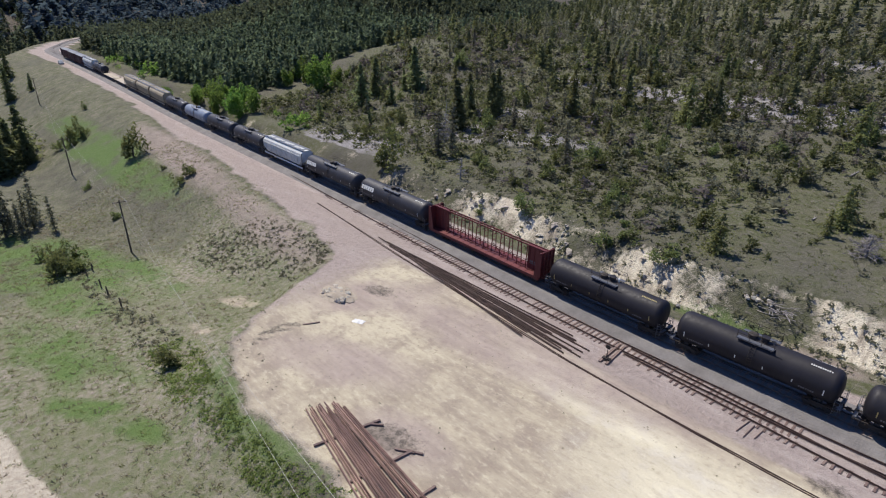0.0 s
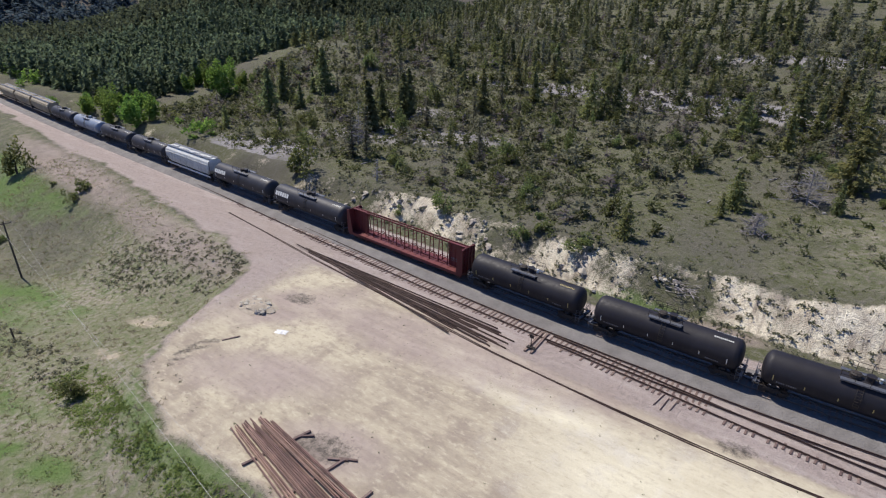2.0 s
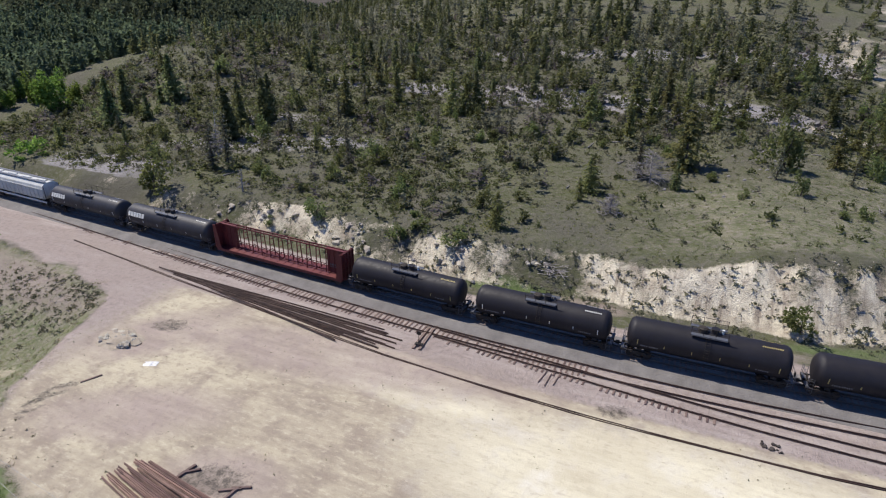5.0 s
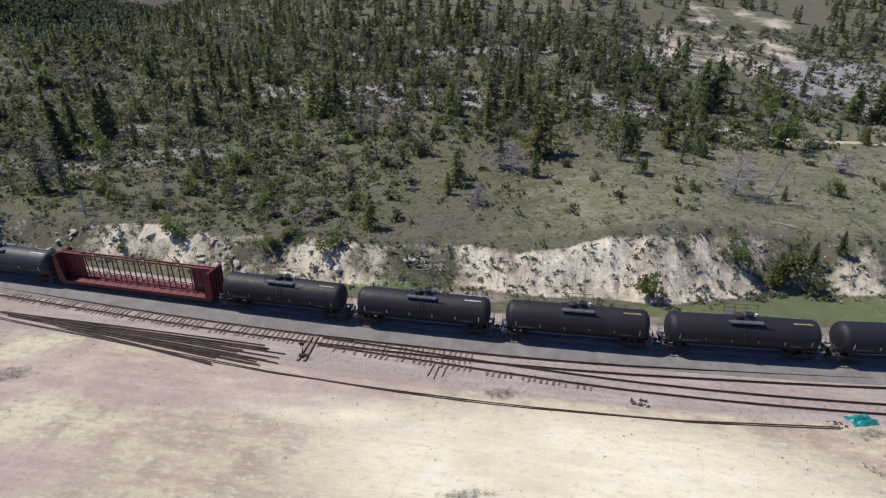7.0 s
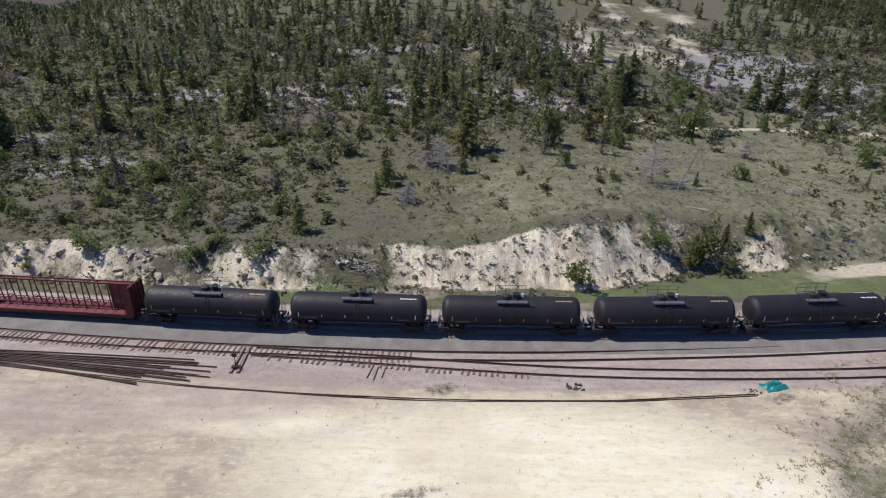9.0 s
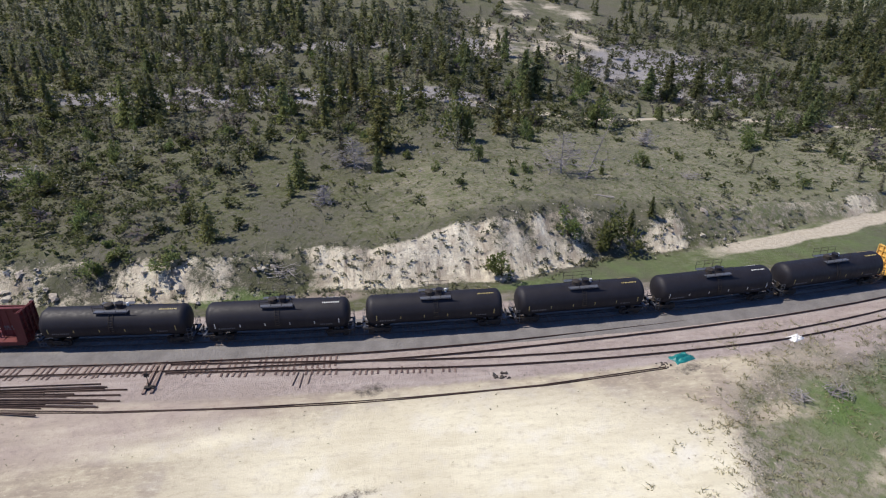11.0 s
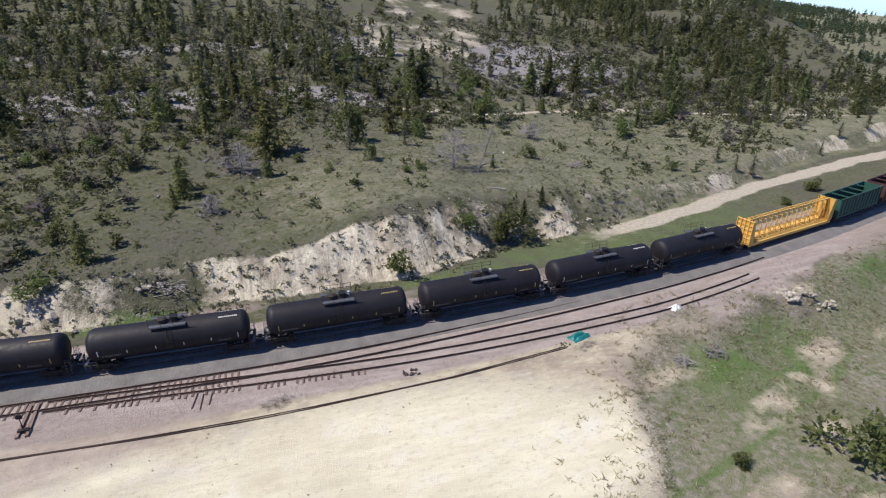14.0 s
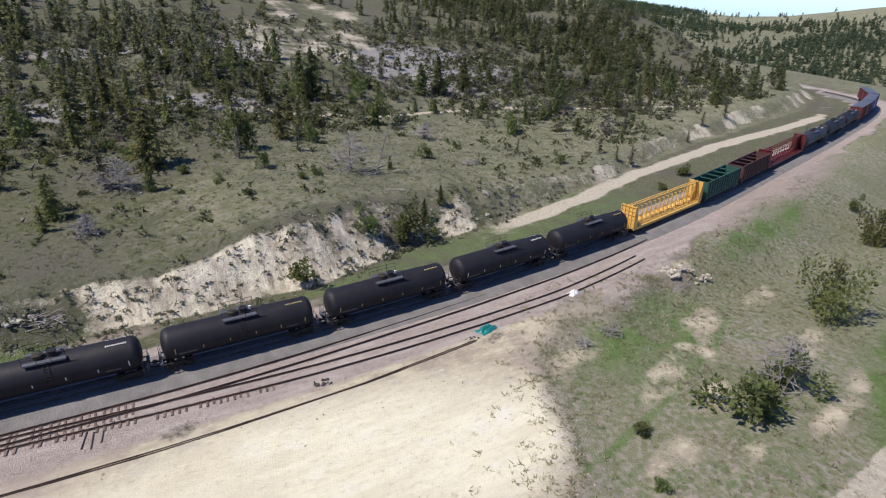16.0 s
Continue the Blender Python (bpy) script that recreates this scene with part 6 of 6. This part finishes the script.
def cloth(name, label, category, x, y, material, sx, sy, tall, seed):
    """A crumpled sheet lying on the ground."""
    t = thing(name, label, category, "", pose(x, y, ground_z(x, y), 0, 0, 20))
    bm = bmesh.new()
    bmesh.ops.create_grid(bm, x_segments=26, y_segments=18, size=0.5)
    off = Vector((seed * 7.1, 3, 1))
    for v in bm.verts:
        x_, y_ = v.co.x * 2, v.co.y * 2
        edge = max(0, 1 - max(abs(x_), abs(y_)) ** 3)
        z = (0.5 + 0.9 * noise.noise(Vector((x_ * 2.2, y_ * 2.2, 0)) + off) + 0.4 * noise.noise(Vector((x_ * 6, y_ * 6, 2)) + off)) * tall * edge
        wob = 0.25 * noise.noise(Vector((x_ * 1.5, y_ * 1.5, 5)) + off)
        v.co = Vector((v.co.x * sx * (1 + wob), v.co.y * sy * (1 - wob), max(z, 0.015)))
    bmesh.ops.solidify(bm, geom=bm.faces[:], thickness=0.012)
    part("sheet", bm, material, t, smooth=True)


cloth("tarpaulin", "crumpled teal tarpaulin lying on bare soil", "tarpaulin", 32.7, 47.8, TARP, 2.6, 1.5, 0.5, 1)
cloth("plastic_sheet", "crumpled white plastic sheet on bare soil", "plastic sheet", 47.7, 49.8, SACK, 1.9, 1.1, 0.4, 2)
cloth("white_patch_sheet", "flattened white plastic sheet on the yard", "plastic sheet", -47.9, 35.3, SACK, 1.5, 0.8, 0.12, 5)
heap("debris_heap", "dark heap of scrap at the end of the loose rails", "debris", 30.2, 46.8, DARKROCK, 0.8, 16, 3)
heap("clod_heap", "dark clods thrown up beside the loose rails", "debris", 12.5, 47.2, DARKROCK, 0.9, 22, 4, 0.5, 0.8)
mound = heap("soil_mound", "low mound of pale rubble with dry weeds", "mound", -55.0, 37.4, ROCK, 2.0, 40, 5, 0.5, 0.8)
SOIL = surface("pale_soil", (0.4, 0.345, 0.27), (0.28, 0.235, 0.18), 0.95, 0, 1.5, 14, 0.05)
bm = bmesh.new()
lump(bm, (0, 0, -0.05), (2.8, 1.9, 0.5), 77, 0.4, 3)
part("mound", bm, SOIL, mound, "heaped pale soil")
heap("chalk_stones", "scattered white chalk stones on the grass", "stones", 65.5, 48.4, ROCK, 2.4, 46, 6, 0.5, 0.6)
heap("more_chalk_stones", "few white chalk stones on the grass", "stones", 69.0, 46.6, ROCK, 2.0, 24, 7, 0.5, 0.6)
heap("white_stone", "white stones under a dead log on the bank", "stones", -14.4, 70.4, ROCK, 1.6, 20, 8, 0.6, 0.9)

stick = thing("plank", "short dark plank lying on the yard", "plank", "", pose(-51.4, 31.0, ground_z(-51.4, 31.0) + 0.06, 0, 0, 62))
bm = bmesh.new()
box(bm, (0, 0, 0), (2.0, 0.2, 0.12))
bmesh.ops.bevel(bm, geom=bm.edges[:], offset=0.02, segments=1, affect="EDGES")
part("board", bm, TIE, stick)


def brush_pile(name, label, x, y, size, seed, material=DEADWOOD):
    r = random.Random(seed)
    t = thing(name, label, "deadwood", "", pose(x, y, ground_z(x, y)))
    bm = bmesh.new()
    for k in range(46):
        a, q = r.uniform(0, 6.283), r.uniform(-0.3, 0.3)
        c = Vector((r.uniform(-0.5, 0.5) * size, r.uniform(-0.4, 0.4) * size, r.uniform(0.05, 0.35) * size))
        d = Vector((math.cos(a), math.sin(a), q)) * size * r.uniform(0.3, 0.7)
        rod(bm, c - d * 0.5, c + d * 0.5, r.uniform(0.02, 0.07), 0.012, 4)
    part("branch", bm, material, t)


brush_pile("brush_pile", "tangle of bleached driftwood branches in the grass", 45.6, 40.6, 2.4, 1)
brush_pile("brush_heap", "tangle of pale dead branches in the grass", 40.8, 40.2, 1.8, 2)
brush_pile("fallen_tree", "fallen dead tree with pale roots on the bank", -11.8, 69.8, 3.2, 3)
brush_pile("twig_heap", "thin bleached branches lying on the hillside", 59, 95, 3.0, 4)

log_rng = random.Random(8)
for k in range(26):
    x, y = log_rng.uniform(-120, 60), log_rng.uniform(82, 165)
    t = thing("fallen_log", "bleached fallen log on the dry hillside", "log", "fallen logs", pose(x, y, ground_z(x, y) + 0.1, 0, log_rng.uniform(-4, 4), log_rng.uniform(0, 180)))
    bm = bmesh.new()
    n = log_rng.uniform(1.5, 4.5)
    rod(bm, (-n / 2, 0, 0), (n / 2, 0.1, 0.05), 0.13, 0.07, 7)
    rod(bm, (0, 0, 0), (0.5, 0.4, 0.3), 0.05, 0.02, 5)
    part("stem", bm, DEADWOOD, t)

# ---- poles, wires, posts ----
POLES = [(-107.2, 28.6, 10.2), (-172.4, 36.2, 10.0), (-267.9, 51.6, 10.0), (-17.0, 12.0, 10.6)]
tops = []
for k, (x, y, tall) in enumerate(POLES):
    z = ground_z(x, y)
    nxt = POLES[(k + 1) % 3] if k < 2 else POLES[k - 1] if k == 2 else POLES[0]
    h = math.degrees(math.atan2(nxt[1] - y, nxt[0] - x))
    t = thing("utility_pole", "dark weathered wooden utility pole with a crossarm", "utility pole", "utility poles", pose(x, y, z, 0, 0, h))
    bm = bmesh.new()
    rod(bm, (0, 0, -0.5), (0.12, 0.1, tall), 0.17, 0.11, 10)
    part("pole", bm, POLEWOOD, t)
    bm = bmesh.new()
    box(bm, (0.13, 0.1, tall - 0.45), (0.12, 2.3, 0.13))
    part("crossarm", bm, POLEWOOD, t)
    spots = []
    for off in (-1.0, 1.0):
        bm = bmesh.new()
        rod(bm, (0.13, off + 0.1, tall - 0.38), (0.13, off + 0.1, tall - 0.2), 0.05, 0.035, 8)
        part("insulator", bm, GALV, t)
        spots.append(t.matrix_basis @ Vector((0.13, off + 0.1, tall - 0.2)))
    tops.append(spots)


def wire(a, b, sag):
    pts = [a.lerp(b, q) - Vector((0, 0, sag * 4 * q * (1 - q))) for q in np.linspace(0, 1, 20)]
    ring = [(0.012 * math.cos(c), 0.012 * math.sin(c)) for c in (0.5, 2.6, 4.7)]
    t = thing("power_line", "thin pale overhead wire between two poles", "wire", "overhead wires")
    swept("conductor", pts, ring, WIRE, t)


for a, b, sag in ((0, 1, 1.0), (1, 2, 1.2), (3, 0, 1.2)):
    for j in (0, 1):
        p, q = tops[a][j], tops[b][j]
        if a == 3:
            q = tops[b][1 - j]
        wire(p, q, sag)
for k, (x, y) in enumerate(((-102.8, 20.9), (-100.7, 19.5), (-93.2, 19.5), (-89.2, 19.3), (-83.0, 19.2), (-25.3, 102.1), (-24.6, 102.6))):
    t = thing("fence_post", "short dark wooden fence post in the grass", "post", "fence posts", pose(x, y, ground_z(x, y), 0, log_rng.uniform(-14, 14), 40 * k))
    bm = bmesh.new()
    rod(bm, (0, 0, -0.3), (0, 0, 1.5), 0.12, 0.1, 7)
    rod(bm, (0, 0, 1.5), (0, 0, 1.54), 0.1, 0.06, 7)
    part("stake", bm, POLEWOOD, t)

# ---- pickup far along the line ----
tx, ty = -338.0, 78.5
truck = thing("pickup_truck", "white pickup truck parked beside the line", "truck", "", pose(tx, ty, ground_z(tx, ty), 0, 0, -8))
bm = bmesh.new()
box(bm, (0, 0, 0.75), (5.4, 1.9, 0.55))
box(bm, (1.9, 0, 1.05), (1.5, 1.8, 0.2))
for sy in (-0.9, 0.9):
    box(bm, (-1.7, sy, 1.15), (2.0, 0.08, 0.4))
box(bm, (-2.66, 0, 1.15), (0.08, 1.8, 0.4))
part("body", bm, WHITE, truck)
bm = bmesh.new()
for v in box(bm, (0.25, 0, 1.5), (2.0, 1.75, 0.75)):
    if v.co.z > 1.5:
        v.co.x = 0.25 + (v.co.x - 0.25) * 0.7
        v.co.y *= 0.85
part("cab", bm, WHITE, truck)
GLASS = surface("dark_window_glass", (0.02, 0.022, 0.025), None, 0.15, 0, 1, 5, 0)
for sy in (-1, 1):
    bm = bmesh.new()
    box(bm, (0.25, sy * 0.83, 1.55), (1.4, 0.03, 0.4), Matrix.Rotation(sy * 0.17, 4, "X"))
    part("window", bm, GLASS, truck)
for wx in (-1.7, 1.7):
    for wy in (-0.85, 0.85):
        bm = bmesh.new()
        rod(bm, (wx, wy - 0.12, 0.38), (wx, wy + 0.12, 0.38), 0.38, seg=16)
        part("wheel", bm, UNDER, truck)

# ---- rocks of the cutting ----
rock_meshes = []
for k in range(5):
    bm = bmesh.new()
    lump(bm, (0, 0, 0), (1, 0.8, 0.7), 200 + k, 0.8, 2)
    rock_meshes.append(meshed("stone", bm, ROCK if k < 4 else GREYROCK))
rock_rng = random.Random(17)
for k in range(64):
    x = rock_rng.uniform(-72, -20) if k < 54 else rock_rng.uniform(46, 58)
    y = float(track_y(x)) + float(bank_s(x)) + rock_rng.uniform(-0.5, 4.5)
    s = rock_rng.uniform(0.2, 0.82) ** 1.5
    t = thing("boulder", "pale angular limestone boulder on the cutting", "boulder", "boulders of the cutting", pose(x, y, ground_z(x, y) + 0.1 * s, rock_rng.uniform(-30, 30), rock_rng.uniform(-30, 30), rock_rng.uniform(0, 360)))
    piece("stone", rock_meshes[k % 5], t, Matrix.Diagonal((s, s, s * 0.8, 1)))

# uncounted stones
OCTA = []
for k in range(6):
    r = np.random.RandomState(300 + k)
    v = np.array([(1, 0, 0), (-1, 0, 0), (0, 1, 0), (0, -1, 0), (0, 0, 0.9), (0, 0, -0.5)], float) * r.uniform(0.6, 1.2, (6, 1))
    f = np.array([(0, 2, 4), (2, 1, 4), (1, 3, 4), (3, 0, 4), (2, 0, 5), (1, 2, 5), (3, 1, 5), (0, 3, 5)])
    OCTA.append((v, f))


def face_weight(x, y):
    sb = y - track_y(x) - bank_s(x)
    return ramp(sb, -2.5, 0) * (1 - ramp(sb, bank_h(x) * 1.25, bank_h(x) * 1.25 + 2)) * np.interp(x, [-80, -70, 60, 75], [0, 0.8, 0.8, 0.3])


def yard_weight(x, y):
    inside = ramp(y - rim_y(x), -1.0, 0.5) * ramp(track_y(x) - y, 6, 7)
    return inside * np.clip(0.16 + 0.9 * fbm(x, y, 11, 3, 120) + 0.5 * np.exp(-((rim_y(x) - y) / 3.0) ** 2), 0.02, 1)


x, y, r9 = sampled(41, 2400, -80, 110, 60, 95, face_weight)
strewn("bank_stones", "pale broken stones on the cutting", "stones", OCTA, ROCK, [(a, b, s, s) for a, b, s in zip(x, y, r9.uniform(0.06, 0.3, len(x)) ** 1.2)])
x, y, r9 = sampled(42, 4600, -80, 110, 62, 90, face_weight)
strewn("bank_scrub", "dry scrub clinging to the cutting", "shrubs", TINY, SAGE, [(a, b, s, s * 0.7) for a, b, s in zip(x, y, r9.uniform(0.2, 1.0, len(x)) ** 1.4)])
x, y, r9 = sampled(43, 12000, -70, 60, 16, 54, yard_weight)
n2 = len(x) * 2 // 3
strewn("yard_stones", "small dark stones and clods on the yard", "stones", OCTA, DARKROCK, [(a, b, s, s * 0.8) for a, b, s in zip(x[:n2], y[:n2], r9.uniform(0.025, 0.08, n2))])
strewn("yard_weeds", "tiny weeds dotting the bare yard", "weeds", TINY, SAGE, [(a, b, s, s) for a, b, s in zip(x[n2:], y[n2:], r9.uniform(0.05, 0.15, len(x) - n2))])
x, y, r9 = sampled(46, 11000, 14, 78, 14, 54, lambda x, y: np.exp(-((rim_y(x) - y - 2.0) / 7.0) ** 2) * np.clip(0.5 + 0.9 * fbm(x, y, 4, 2, 134), 0, 1))
n2 = len(x) // 2
strewn("rim_stones", "pale stones scattered along the rim of the yard", "stones", OCTA, ROCK, [(a, b, s, s * 0.7) for a, b, s in zip(x[:n2], y[:n2], r9.uniform(0.05, 0.2, n2))])
strewn("rim_straw", "straw and dry weeds along the rim of the yard", "weeds", TUFTS, DRYGRASS, [(a, b, s * 1.5, s) for a, b, s in zip(x[n2:], y[n2:], r9.uniform(0.2, 0.5, len(x) - n2))])
x, y, r9 = sampled(44, 9000, -120, 130, 40, 70, lambda x, y: ramp(-np.abs(y - track_y(x)), -4.2, -3.4) * 0.9)
strewn("ballast_stones", "grey crushed stones strewn beside the line", "stones", OCTA, GREYROCK, [(a, b, s, s) for a, b, s in zip(x, y, r9.uniform(0.05, 0.12, len(x)))])
x, y, r9 = sampled(45, 2600, -140, 110, 95, 200, lambda x, y: np.clip(fbm(x, y, 15, 2, 121) * 1.2, 0, 1))
strewn("hill_stones", "grey stones strewn over the hillside", "stones", OCTA, GREYROCK, [(a, b, s, s * 0.8) for a, b, s in zip(x, y, r9.uniform(0.15, 0.6, len(x)))])
